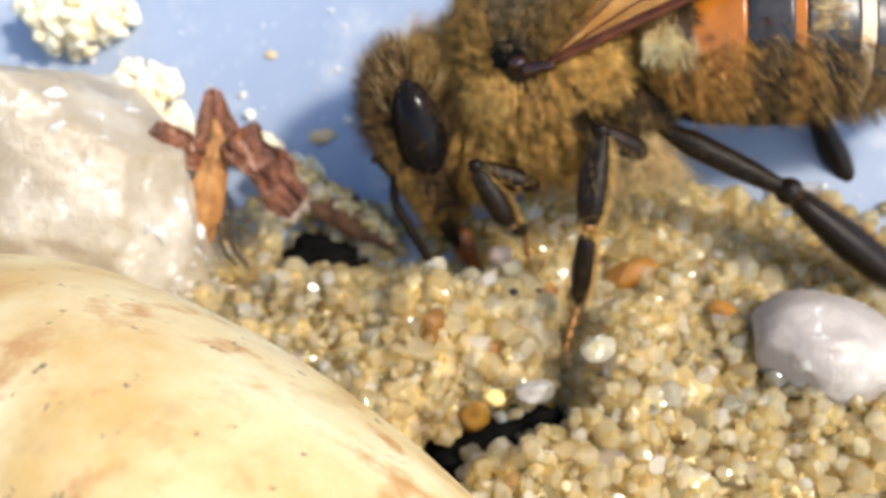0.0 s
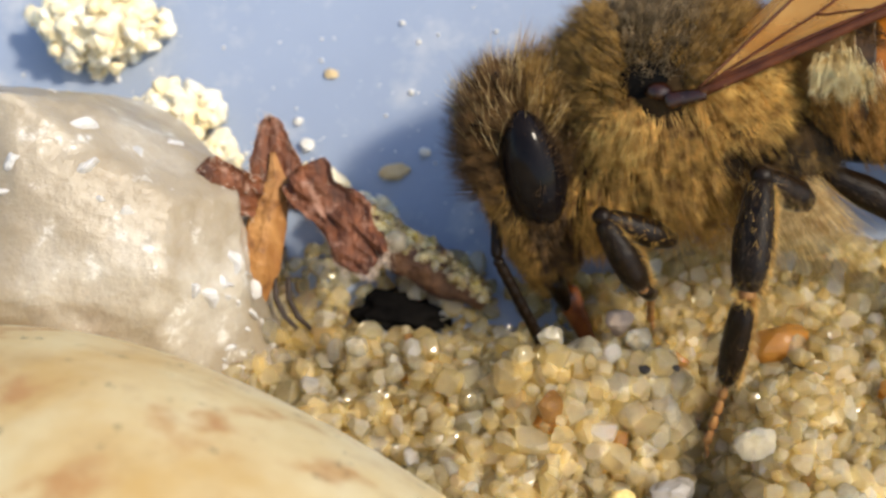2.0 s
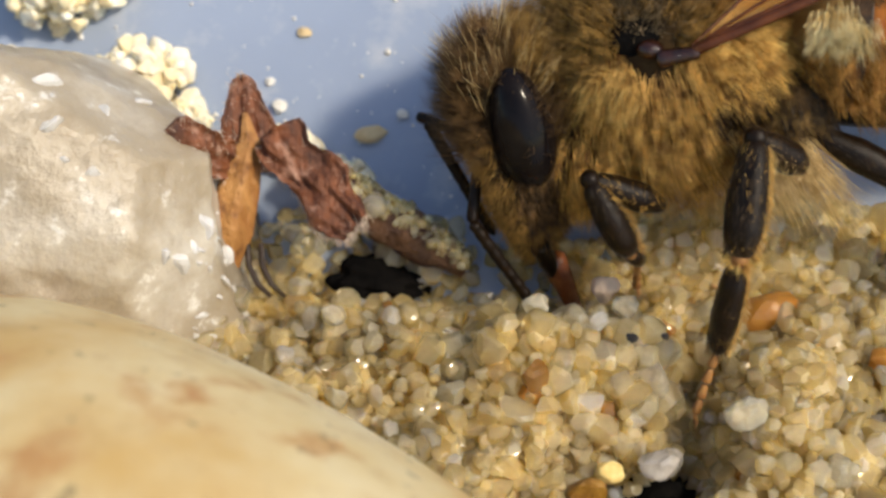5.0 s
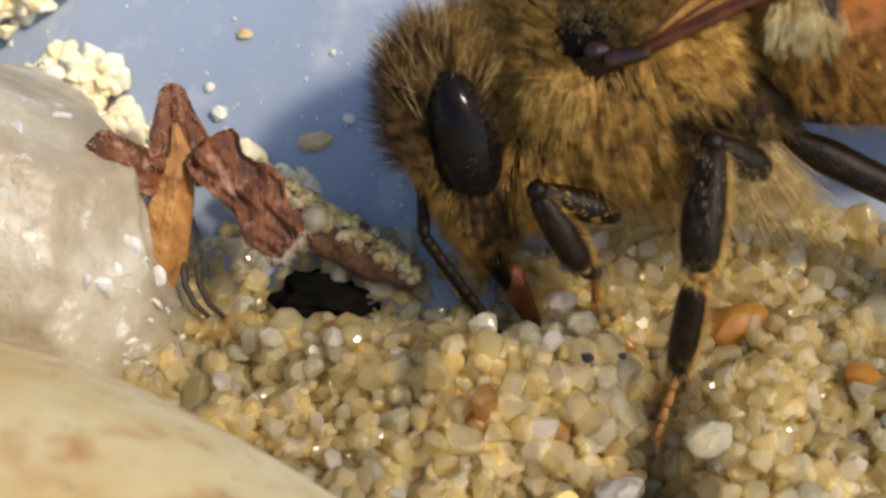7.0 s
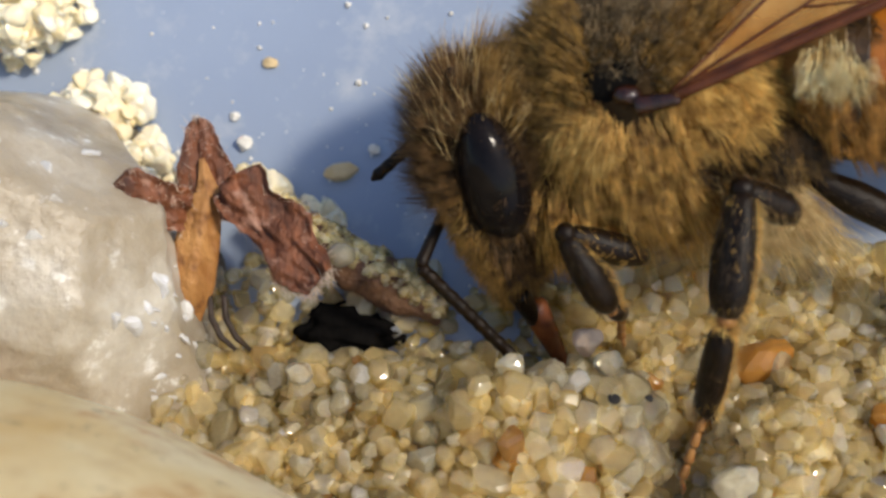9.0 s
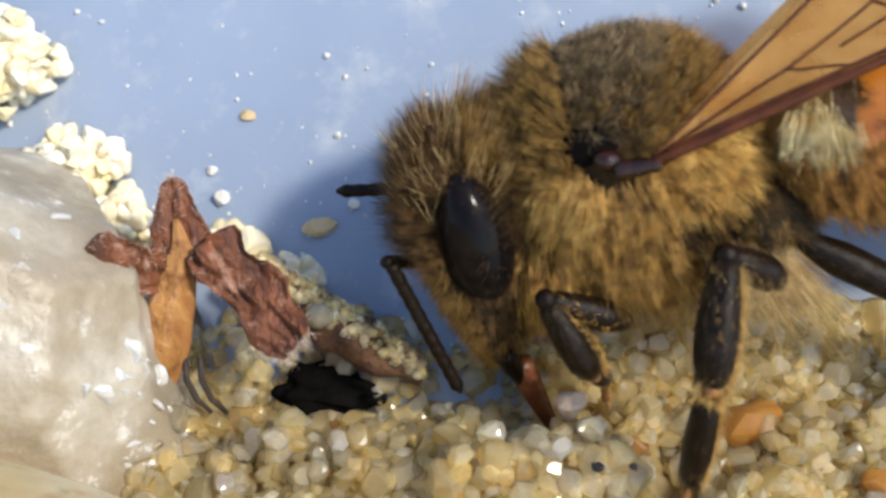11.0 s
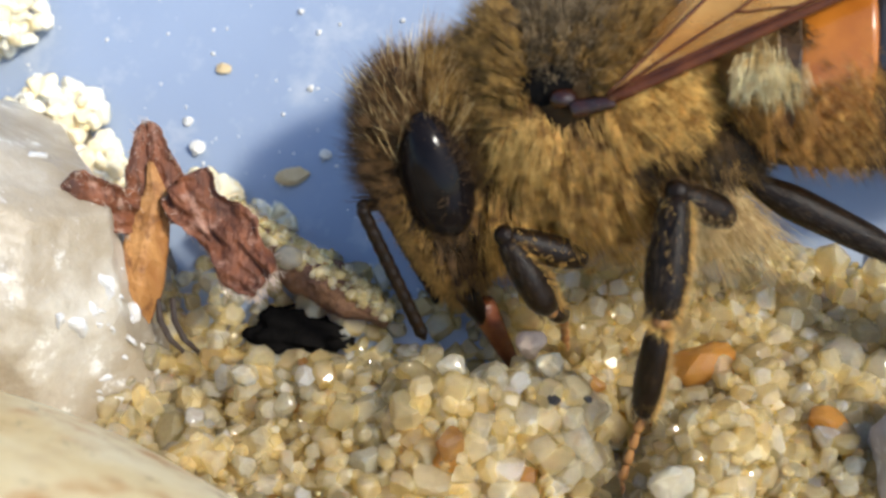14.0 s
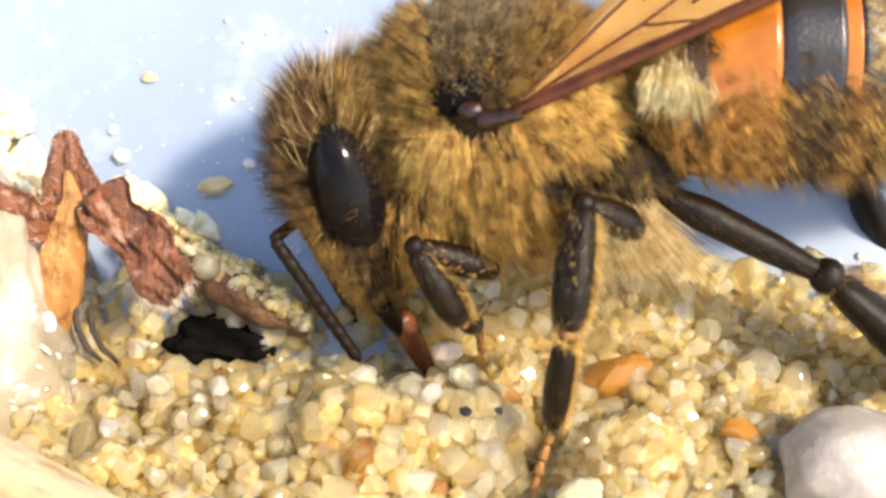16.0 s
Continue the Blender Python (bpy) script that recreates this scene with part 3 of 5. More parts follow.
def clump(name, centre, radii, count, seed, label, grain=(0.10, 0.25)):
    """Grains stuck together in a lump."""
    rng = np.random.default_rng(seed)
    th = empty_thing(name, centre, label, "sand clump")
    part("core", rock(np.array(radii) * 0.85, seed, 0.2, 1.6, base=ICO3), M_CLUMP_ONE, th)
    data = [mesh_from("grain", *grain_shape(rng, ICO3), M_CLUMP_ONE) for _ in range(8)]
    for _ in range(count):
        d = rng.normal(size=3)
        d /= np.linalg.norm(d)
        k = 1 + 0.3 * noise.noise(Vector(d * 2.2) + Vector((seed, 0, 0)))
        p = d * np.array(radii) * k * rng.uniform(0.75, 1.02)
        ob = new("grain", data[rng.integers(8)])
        ob.parent = th
        ob.matrix_basis = Matrix.Translation(Vector(p) * MM) @ Matrix(random_turn(rng).tolist()).to_4x4() @ Matrix.Scale(rng.uniform(*grain), 4)


clump("sand_clump", (-8.6, 8.6, plate_z(-8.6, 8.6) + 0.75), (1.25, 0.9, 0.9), 240, 31, "lump of pale stuck-together sand grains on the blue plate")
clump("sand_clump", (-6.9, 7.0, plate_z(-6.9, 7.0) + 0.4), (0.75, 0.6, 0.5), 130, 32, "small lump of pale sand grains beside the quartz pebble")
clump("sand_clump", (-3.85, 5.5, plate_z(-3.85, 5.5) + 0.2), (0.5, 0.3, 0.3), 34, 34, "lump of coarse pale sand grains behind the dried flower", (0.2, 0.36))
clump("sand_clump", (-3.0, 5.0, plate_z(-3.0, 5.0) + 0.15), (0.6, 0.32, 0.26), 40, 35, "line of pale sand grains behind the dried flower", (0.16, 0.30))
clump("sand_clump", (-6.0, 6.2, plate_z(-6.0, 6.2) + 0.2), (0.4, 0.5, 0.3), 60, 33, "small lump of pale sand grains beside the quartz pebble")


# ---- stones ----
def on_plate(geo, loc):
    """Flattens what would reach through the plate."""
    v, f = geo
    v = v.copy()
    low = plate_z(v[:, 0] + loc[0], v[:, 1] + loc[1]) + 0.02 - loc[2]
    v[:, 2] = np.maximum(v[:, 2], low)
    return v, f


def build_stones():
    rng = np.random.default_rng(5)
    solo("cream_pebble", rock((9.6, 3.8, 6.0), 3, 0.016, 0.9, turn=(23.3, -9.7, -41.8), rough=0.0025), M_PEBBLE, (-3.55, -5.37, -0.27),
         "smooth cream pebble with brown stains half buried in sand", "pebble")
    at = (-8.35, 3.6, 0.0)
    planes = [((1, 0.1, 0.02), 0.70), ((0.62, 0.1, 0.8), 0.72), ((0.1, 0.6, 0.8), 0.68), ((0.5, 0.5, 0.7), 0.67), ((1, 0.5, 0.1), 0.66),
              ((0.2, -0.75, 0.65), 0.76), ((0.75, -0.62, 0.15), 0.81), ((0.35, -0.55, 0.75), 0.78), ((0.85, -0.4, -0.35), 0.92), ((0.1, -1, 0.1), 0.74),
              ((0.82, -0.35, 0.45), 0.79), ((-0.2, -0.7, 0.75), 0.78)]
    geo = rock((4.6, 4.0, 4.4), 7, 0.018, 2.2, planes, (0, 0, 0), rough=0.012, base=ICO6)
    # the broken side stands upright down into the sand
    geo[0][:, 0] += 0.20 * np.clip(0.2 - geo[0][:, 2], 0, 3) * np.clip((geo[0][:, 0] - 0.5) / 2, 0, 1)
    geo = on_plate(geo, at)
    quartz = solo("quartz_pebble", geo, M_QUARTZ, at, "milky white quartz pebble with chipped translucent edges", "pebble")
    # splintered white chips along its broken side and upper edge
    v = geo[0]
    side = np.where((v[:, 0] > 2.6) & (v[:, 2] > -1.6) & (v[:, 2] < 1.2) & (v[:, 1] < 0.2))[0]
    upper = np.where((v[:, 2] > 2.3) & (v[:, 0] > -0.5) & (v[:, 0] < 2.4) & (v[:, 1] < 1.6))[0]
    for k in range(46):
        p = v[rng.choice(side if k < 34 else upper)]
        size = rng.uniform(0.08, 0.26)
        chip = rock((size, 0.22 * size + 0.03, size * rng.uniform(0.5, 1.3)), k + 60, 0.15, 1.4, random_planes(rng, 7, 0.45, 0.8), tuple(rng.uniform(-40, 40, 3)), ICO3)
        part("chip", (chip[0] + p * 0.985, chip[1]), M_CHIP, quartz, "bright splintered chip", smooth=False)
    solo("rose_pebble", rock((1.75, 1.2, 1.1), 9, 0.08, 1.2, random_planes(rng, 9, 0.72, 0.92), (0, 12, -10), rough=0.01), M_ROSE, (8.45, -0.5, -0.5),
         "greyish pink quartz pebble lying in the sand", "pebble")
    # two added black lumps that give the sand hollows their deep shade by colour
    solo("hollow_shade", rock((1.7, 0.7, 0.5), 14, 0.4, 1.8, (), (0, -4, 22), ICO4), M_DARK, (1.65, -1.45, -2.25),
         "black lump painted as the shade at the bottom of a hollow in the sand", "humus")
    solo("hollow_shade", rock((0.85, 0.5, 0.34), 12, 0.45, 2.0, (), (0, 10, 0), ICO4), M_DARK, (-2.15, 3.1, -1.28),
         "black lump standing in for the shade in the hollow below the root", "humus")


build_stones()


# ---- the dried flower and the root ----
def petal(base, tip, side, half, low, curl, seed, thick=0.045, crinkle=0.42, nu=34, nv=22):
    """A curled, crinkled dry petal. half, low: (place, width) pairs of its two sides; curl bends the edges towards its face."""
    base, tip, side = (np.array(a, float) for a in (base, tip, side))
    along = tip - base
    d = along / np.linalg.norm(along)
    side = side - d * (side @ d)
    side /= np.linalg.norm(side)
    nrm = np.cross(side, d)
    xs, ys = zip(*half)
    xl, yl = zip(*low)
    top = []
    for i in range(nu):
        q = i / (nu - 1)
        wide = np.interp(q, xs, ys)
        for j in range(nv):
            s = 2 * j / (nv - 1) - 1
            edge = 1 + 0.14 * noise.noise(Vector((q * 5, s * 2, seed))) + 0.10 * noise.noise(Vector((q * 17, s * 3, seed + 4)))
            w = np.interp(q, xl, yl) if s < 0 else wide
            p = base + along * q + side * s * w * edge
            p = p + nrm * (curl * s * s * w + 0.12 * math.sin(q * 3) + crinkle * noise.fractal(Vector((q * 3.2, s * 2.2, seed + 9)), 1.0, 2.0, 3))
            top.append(p)
    top = np.array(top)
    under = top - nrm * thick
    n = len(top)
    f = []
    for i in range(nu - 1):
        for j in range(nv - 1):
            a = i * nv + j
            f.append((a, a + nv, a + nv + 1, a + 1))
            f.append((n + a, n + a + 1, n + a + nv + 1, n + a + nv))
    ring = [j for j in range(nv)] + [i * nv + nv - 1 for i in range(1, nu)] + [(nu - 1) * nv + j for j in range(nv - 2, -1, -1)] + [i * nv for i in range(nu - 2, 0, -1)]
    for a, b in zip(ring, ring[1:] + ring[:1]):
        f.append((a, b, n + b, n + a))
    return (np.concatenate([top, under]), f), top.reshape(nu, nv, 3), nrm


def build_flower():
    rng = np.random.default_rng(40)
    o = np.array((-5.05, 2.85, -1.2))
    th = empty_thing("dried_flower", o, "dry brown flower husk with three shrivelled petals", "dried flower")
    base, mid, neck = np.array((-5.07, 2.85, -1.0)) - o, np.array((-4.85, 3.4, 0.1)) - o, np.array((-4.47, 4.2, 1.15)) - o
    # ribbed spindle
    qs = np.linspace(0, 1, 26)
    rib_end = neck + (-0.06, 0.30, 0.52)
    pts = [(1 - q) ** 2 * base + 2 * q * (1 - q) * mid + q * q * neck for q in qs[:18] / qs[17]] + [neck + (rib_end - neck) * (k / 8) for k in range(1, 9)]
    rad = [np.interp(q, (0, 0.08, 0.27, 0.48, 0.68, 0.78, 1), (0.12, 0.28, 0.47, 0.42, 0.28, 0.17, 0.05)) for q in qs]
    v, f = tube(pts, rad, 30, 0.9)
    v = v.reshape(26, 30, 3)
    for k in range(30):
        c = v.mean(axis=1)
        v[:, k] = c + (v[:, k] - c) * (1 + 0.10 * math.cos(k * 2 * math.pi / 30 * 6) + 0.03 * rng.normal())
    part("calyx", (v.reshape(-1, 3), f), M_CALYX, th, "ribbed tan husk running up into a midrib")
    stalk = [base + np.array((0.0, 0.0, 0.15)), base + np.array((-0.05, -0.05, -0.3)), base + np.array((-0.1, -0.1, -0.9))]
    part("stem", tube(stalk, (0.11, 0.09, 0.08), 10), M_CALYX, th)
    lobes = [
        ("top", neck + (-0.02, -0.35, -0.35), np.array((-4.6, 5.1, 2.05)) - o, (1, 0, 0),
         [(0, 0.40), (0.38, 0.58), (0.5, 0.54), (0.65, 0.40), (0.88, 0.27), (0.96, 0.18), (1, 0.06)], [(0, 0.28), (0.38, 0.46), (0.65, 0.36), (0.88, 0.24), (0.96, 0.16), (1, 0.06)], 0.05, 1.0),
        ("left", np.array((-4.72, 3.75, 1.22)) - o, np.array((-5.74, 3.32, 2.12)) - o, (0.1, 0.5, 0.85),
         [(0, 0.34), (0.3, 0.36), (0.6, 0.42), (0.82, 0.48), (0.94, 0.38), (1, 0.18)], [(0, 0.34), (0.3, 0.42), (0.6, 0.42), (0.82, 0.42), (0.94, 0.32), (1, 0.16)], 0.1, 2.0),
        ("right", np.array((-4.12, 4.1, 1.5)) - o, np.array((-2.5, 2.6, 0.72)) - o, (0.5, 0.62, 0.60),
         [(0, 0.10), (0.03, 0.38), (0.08, 0.58), (0.16, 0.60), (0.3, 0.46), (0.55, 0.63), (0.62, 0.60), (0.74, 0.38), (0.9, 0.34), (1, 0.24)], [(0, 0.3), (0.15, 0.42), (0.45, 0.38), (0.72, 0.58), (0.88, 0.54), (1, 0.36)], 0.06, 3.0),
    ]
    for which, b, t, side, half, low, curl, seed in lobes:
        geo, top, nrm = petal(b, t, side, half, low, curl, seed, crinkle={"right": 0.24, "left": 0.12}.get(which, 0.13))
        p = part("petal", geo, M_LOBE, th)
        edge = np.concatenate([top[:, 0], top[:, -1], top[-1]])
        idx = rng.integers(len(edge), size=90)
        inner = top.reshape(-1, 3)[rng.integers(top.shape[0] * top.shape[1], size=90)]
        roots = np.concatenate([edge[idx] + rng.normal(0, 0.02, (90, 3)), inner])
        dirs = rng.normal(size=(180, 3)) * 0.6 + nrm * 0.7
        if which == "right":
            rim = np.concatenate([top[14:, 0], top[-1]])[rng.integers(20 + top.shape[1], size=170)]
            down = np.array((0.35, -0.5, -0.6)) + rng.normal(0, 0.3, (170, 3))
            part("fringe", strands(rng, rim + rng.normal(0, 0.02, (170, 3)), down, rng.uniform(0.1, 0.26, 170), rng.normal(0, 0.25, (170, 3)), 0.006), M_FUZZ, p, "pale hairy fringe")
        part("fuzz", strands(rng, roots, dirs, rng.uniform(0.05, 0.17, 180), rng.normal(0, 0.3, (180, 3)), 0.005), M_FUZZ, p, "pale fine fuzz")
    # black thread-like stalks beside the husk
    for s in (0, 0.25):
        a = np.array((-4.55 + s, 2.9, -0.6)) - o
        part("stalk", tube([a + (0, 0.2, 0.35), a, a + (0.15, -0.2, -0.3), a + (0.4, -0.35, -0.5)], (0.05, 0.06, 0.06, 0.04), 8), M_STALK, th, "thin black stalk")


build_flower()


def build_root():
    rng = np.random.default_rng(44)
    o = np.array((-1.8, 3.6, -0.6))
    th = empty_thing("root", o, "brown dead root crusted with small sand grains", "root")
    pts = np.array([(-3.4, 4.5, 0.35), (-2.8, 4.05, 0.2), (-2.2, 3.75, -0.1), (-1.6, 3.5, -0.42), (-1.0, 3.3, -0.72), (-0.55, 3.15, -0.95)]) - o
    t = np.linspace(0, 5, 40)
    fine = np.stack([np.interp(t, range(6), pts[:, k]) for k in range(3)], 1)
    rad = np.interp(t, range(6), (0.30, 0.36, 0.40, 0.42, 0.36, 0.2))
    v, f = tube(fine, rad, 22)
    c = np.repeat(fine, 22, axis=0)
    v = np.array([cc + (p - cc) * (1 + 0.28 * noise.fractal(Vector(p * 2.3), 1.0, 2.0, 3)) for p, cc in zip(v, c)])
    part("bark", (v, f), M_TWIG, th)
    shapes = [grain_shape(rng) for _ in range(6)]
    places, sizes = [], []
    for _ in range(420):
        k = rng.integers(1, 39)
        a = rng.uniform(0.3, 2.6)
        d = np.array((0.2, math.cos(a) * 0.8, math.sin(a)))
        places.append(fine[k] + d * rad[k] * 1.02 + rng.normal(0, 0.03, 3))
        sizes.append(rng.uniform(0.045, 0.13))
    part("grit", heap(rng, shapes, places, sizes), M_GRAIN, th, "small sand grains stuck to the root")
    solo("white_grain", rock((0.24, 0.2, 0.24), 51, 0.1, 1.4, (), (0, 0, 0), ICO3), M_CLEAR, (-2.25, 3.45, 0.35), "round white grain resting on the root", "sand grain", "single coloured grains")


build_root()


# ---- the honeybee ----
BEE_AT = Vector((2.35, 4.335, 2.957))
BEE_V = Vector((0, 0.42262, 0.90631))
BEE_W = Vector((0, -0.90631, 0.42262))
BEE = Matrix(((1, BEE_V.x, BEE_W.x, 0), (0, BEE_V.y, BEE_W.y, 0), (0, BEE_V.z, BEE_W.z, 0), (0, 0, 0, 1)))
BEE.translation = BEE_AT * MM

HEAD_C = np.array((-2.30, -1.05, 0.0))
HEAD_UP = np.array((-0.24, 0.97, 0.0))
HEAD_FW = np.array((-0.97, -0.24, 0.0))


def head_shape(d):
    """Head surface for unit directions d in (front, up, side)."""
    d = np.atleast_2d(d)
    fw, up, sd = d[:, 0], d[:, 1], d[:, 2]
    low = np.clip(-up, 0, 1)
    width = 1.62 * (1 - 0.52 * low ** 1.3)
    deep = np.where(fw > 0, 0.80 * (1 - 0.35 * low), 1.0 * (1 - 0.1 * low))
    tall = np.where(up > 0, 1.45, 2.55)
    return HEAD_C + np.outer(fw * deep, HEAD_FW) + np.outer(up * tall, HEAD_UP) + np.outer(sd * width, (0, 0, 1))


def ellipsoid(c, r, base=None):
    v, f = base or ICO4
    return v * np.array(r) + np.array(c), f


def sphere_dirs(rng, n):
    d = rng.normal(size=(n, 3))
    return d / np.linalg.norm(d, axis=1, keepdims=True)


TH_C, TH_R = np.array((0.35, 0.12, 0.0)), np.array((1.85, 1.72, 1.62))


def abdomen_r(u):
    return np.interp(u, (2.3, 2.6, 3.0, 3.5, 4.5, 5.5, 6.5, 7.5, 8.5, 9.3, 9.8), (0.7, 1.2, 1.52, 1.72, 1.86, 1.88, 1.8, 1.6, 1.2, 0.65, 0.1))


def abdomen_c(u):
    return np.interp(u, (2.3, 4, 6, 8, 9.8), (0.5, 0.85, 0.9, 0.6, 0.1))


def tergite(u0, u1, grow=0.0, low=-1.0, sides=56, steps=12):
    """The upper shell of one abdominal ring, from u0 to u1, a little wider at its rear edge."""
    v, f = [], []
    arc = np.linspace(low, math.pi - low, sides)
    for thick in (0.0, -0.06):
        for i in range(steps):
            q = i / (steps - 1)
            u = u0 + (u1 - u0) * q
            r = abdomen_r(u) + grow * q + thick
            for a in arc:
                v.append((u, abdomen_c(u) + r * math.sin(a) * 0.97, r * math.cos(a)))
    n = steps * sides
    for i in range(steps - 1):
        for k in range(sides - 1):
            a = i * sides + k
            f.append((a, a + 1, a + sides + 1, a + sides))
            f.append((n + a, n + a + sides, n + a + sides + 1, n + a + 1))
    ring = list(range(sides)) + [i * sides + sides - 1 for i in range(1, steps)] + [(steps - 1) * sides + k for k in range(sides - 2, -1, -1)] + [i * sides for i in range(steps - 2, 0, -1)]
    for a, b in zip(ring, ring[1:] + ring[:1]):
        f.append((a, n + a, n + b, b))
    return np.array(v), f


def build_bee():
    rng = np.random.default_rng(77)
    bee = new("honeybee")
    bee.empty_display_size = 0.001
    bee.matrix_basis = BEE
    tagged(bee, "furry golden-brown honeybee with orange and black abdomen drinking at the sand", "bee")

    # thorax
    v, f = ICO5
    d = v.copy()
    tv = wobble(d, 1.6, 0.04, 3) * TH_R + TH_C
    thorax = part("thorax", (tv, f), M_BODY, bee)

    def on_thorax(n, keep):
        out = []
        while len(out) < n:
            q = sphere_dirs(rng, 4000)
            p = q * TH_R + TH_C
            k = keep(p, q)
            out += [(a, b) for a, b in zip(p[k], q[k])]
        out = out[:n]
        return np.array([a for a, _ in out]), np.array([b for _, b in out])

    def coat(name, parent, pts, nrm, flow, spread, lengths, mat, sag=(0, -0.25, 0), radius=0.007, lift=0.75, label="", tufts=0.012, pull=0.55):
        """Fur over a surface; the hairs lean together in tufts."""
        n = len(pts)
        k = max(8, int(n * tufts))
        heads = rng.integers(n, size=k)
        near = ((pts[:, None, :] - pts[heads][None, :, :]) ** 2).sum(2).argmin(1)
        lean = rng.normal(0, spread * 1.2, (k, 3))
        tip = pts[heads] + (nrm[heads] * lift + np.asarray(flow) + lean) * np.mean(lengths)
        own = nrm * lift + np.asarray(flow) + rng.normal(0, spread, (n, 3))
        own /= np.linalg.norm(own, axis=1, keepdims=True)
        to = tip[near] - pts
        to /= np.linalg.norm(to, axis=1, keepdims=True) + 1e-6
        dirs = own * (1 - pull) + to * pull
        part(name, strands(rng, pts - nrm * 0.03, dirs, lengths, np.asarray(sag) + rng.normal(0, 0.10, (n, 3)), radius), mat, parent, label)

    def side_gap(p):
        # bare hollow round the wing root
        return np.hypot(p[:, 0] + 0.15, p[:, 1] - 0.64) > np.where(p[:, 2] > 0.9, 0.40, 0)

    def seam(p):
        # sparse dark seam from below the wing to the waist
        return (p[:, 0] > 0.75) & (np.abs(p[:, 1] + 0.35 + 0.25 * (p[:, 0] - 1.3)) < 0.30) & (p[:, 2] > 0.3)

    def disc(p):
        # the sparser dark patch on top of the thorax
        return np.hypot((p[:, 0] + 0.25) / 0.95, p[:, 2] / 1.42) < 1 + rng.normal(0, 0.22, len(p))

    p, q = on_thorax(8000, lambda p, q: (p[:, 1] > 0.7) & disc(p))
    coat("back_hair", thorax, p, q, (0.15, 0.05, 0), 0.28, rng.uniform(0.2, 0.42, len(p)), H_BROWN, (0.2, 0.05, 0), 0.007, 0.7, "short grey-brown fur", 0.03, 0.35)
    p, q = on_thorax(9000, lambda p, q: (p[:, 1] > 0.6) & (p[:, 2] > -1.4) & side_gap(p) & ~disc(p))
    coat("back_rim_hair", thorax, p, q, (0.1, 0.05, 0.05), 0.28, rng.uniform(0.25, 0.5, len(p)), H_BRONZE, (0.1, 0.05, 0), 0.0055, 0.7, "bronze-brown fur round the back", 0.025, 0.36)
    p, q = on_thorax(10000, lambda p, q: (p[:, 1] < 0.8) & (p[:, 1] > -1.05) & (p[:, 2] > -0.6) & side_gap(p) & ~seam(p))
    coat("side_hair", thorax, p, q, (0.25, -0.75, 0.05), 0.25, rng.uniform(0.4, 0.8, len(p)), H_GOLD, (0.1, -0.3, 0), 0.0058, 0.6, "long golden fur", 0.035, 0.6)
    p, q = on_thorax(3200, lambda p, q: (p[:, 0] > 0.45) & (p[:, 1] > -0.15) & (p[:, 1] < 1.0) & (p[:, 2] > 0.2))
    coat("yellow_hair", thorax, p, q, (0.5, -0.4, 0.15), 0.25, rng.uniform(0.3, 0.6, len(p)), H_YELLOW, (0.1, -0.2, 0), 0.007, 0.7, "bright yellow fur below the wing")
    p, q = on_thorax(1000, lambda p, q: (np.hypot((p[:, 0] + 0.66) / 0.40, (p[:, 1] - 0.02) / 0.30) < 1) & (p[:, 2] > 0.8))
    coat("shoulder_tuft", thorax, p, q, (-0.1, -0.7, 0.2), 0.18, rng.uniform(0.4, 0.68, len(p)), H_YELLOW, (0, -0.3, 0), 0.006, 0.8, "pale yellow tuft", 0.04, 0.6)
    p, q = on_thorax(6000, lambda p, q: (p[:, 0] < -0.6) & (p[:, 1] > -0.9) & (p[:, 2] > -1.2))
    coat("collar_hair", thorax, p, q, (-0.5, 0.25, 0.1), 0.3, rng.uniform(0.35, 0.7, len(p)), H_BRONZE, (-0.1, 0.1, 0), 0.0065, 0.7, "upright brown collar", 0.03, 0.5)
    p, q = on_thorax(6500, lambda p, q: (p[:, 1] < -0.35 - 0.25 * (p[:, 0] < 0.6)) & (p[:, 2] > -0.8) & ~seam(p))
    coat("belly_hair", thorax, p, q, (0.35, -0.8, 0.0), 0.25, rng.uniform(0.6, 1.2, len(p)), H_GOLD, (0.25, -0.2, 0), 0.0055, 0.7, "long golden belly fur", 0.04, 0.6)
    p, q = on_thorax(3800, lambda p, q: (p[:, 0] > 0.7) & (p[:, 1] < 0.1) & (p[:, 1] > -0.9) & (p[:, 2] > 0.1))
    coat("rear_hair", thorax, p, q, (0.7, -0.3, 0.1), 0.3, rng.uniform(0.3, 0.6, len(p)), H_SEAM, (0.1, -0.2, 0), 0.007, 0.6, "dark hairs before the waist")

    # fore part between head and belly
    pc, pr = np.array((-0.95, -1.25, 0.0)), np.array((0.75, 1.05, 1.15))
    pro = part("prothorax", ellipsoid(pc, pr, ICO4), M_BODY, bee)
    d = sphere_dirs(rng, 9000)
    d = d[d[:, 2] > -0.2][:3200]
    coat("front_hair", pro, d * pr + pc, d, (0.1, -0.75, 0.05), 0.25, rng.uniform(0.35, 0.7, len(d)), H_GOLD, (0.05, -0.3, 0), 0.009, 0.6, "golden fur behind the head")

    # dark hind part of the thorax that carries the hind legs
    cc, cr = np.array((2.25, -0.55, 0.55)), np.array((0.85, 0.55, 0.75))
    rear = part("hind_thorax", ellipsoid(cc, cr, ICO4), M_BODY, bee)
    d = sphere_dirs(rng, 4000)
    d = d[d[:, 2] > -0.1][:2000]
    coat("hind_hair", rear, d * cr + cc, d, (0.4, -0.4, 0.1), 0.3, rng.uniform(0.2, 0.45, len(d)), H_SEAM, (0.1, -0.2, 0), 0.006, 0.6, "sparse dark hairs")
    d = sphere_dirs(rng, 4000)
    d = d[(d[:, 2] > 0) & (d[:, 1] < 0.1)][:900]
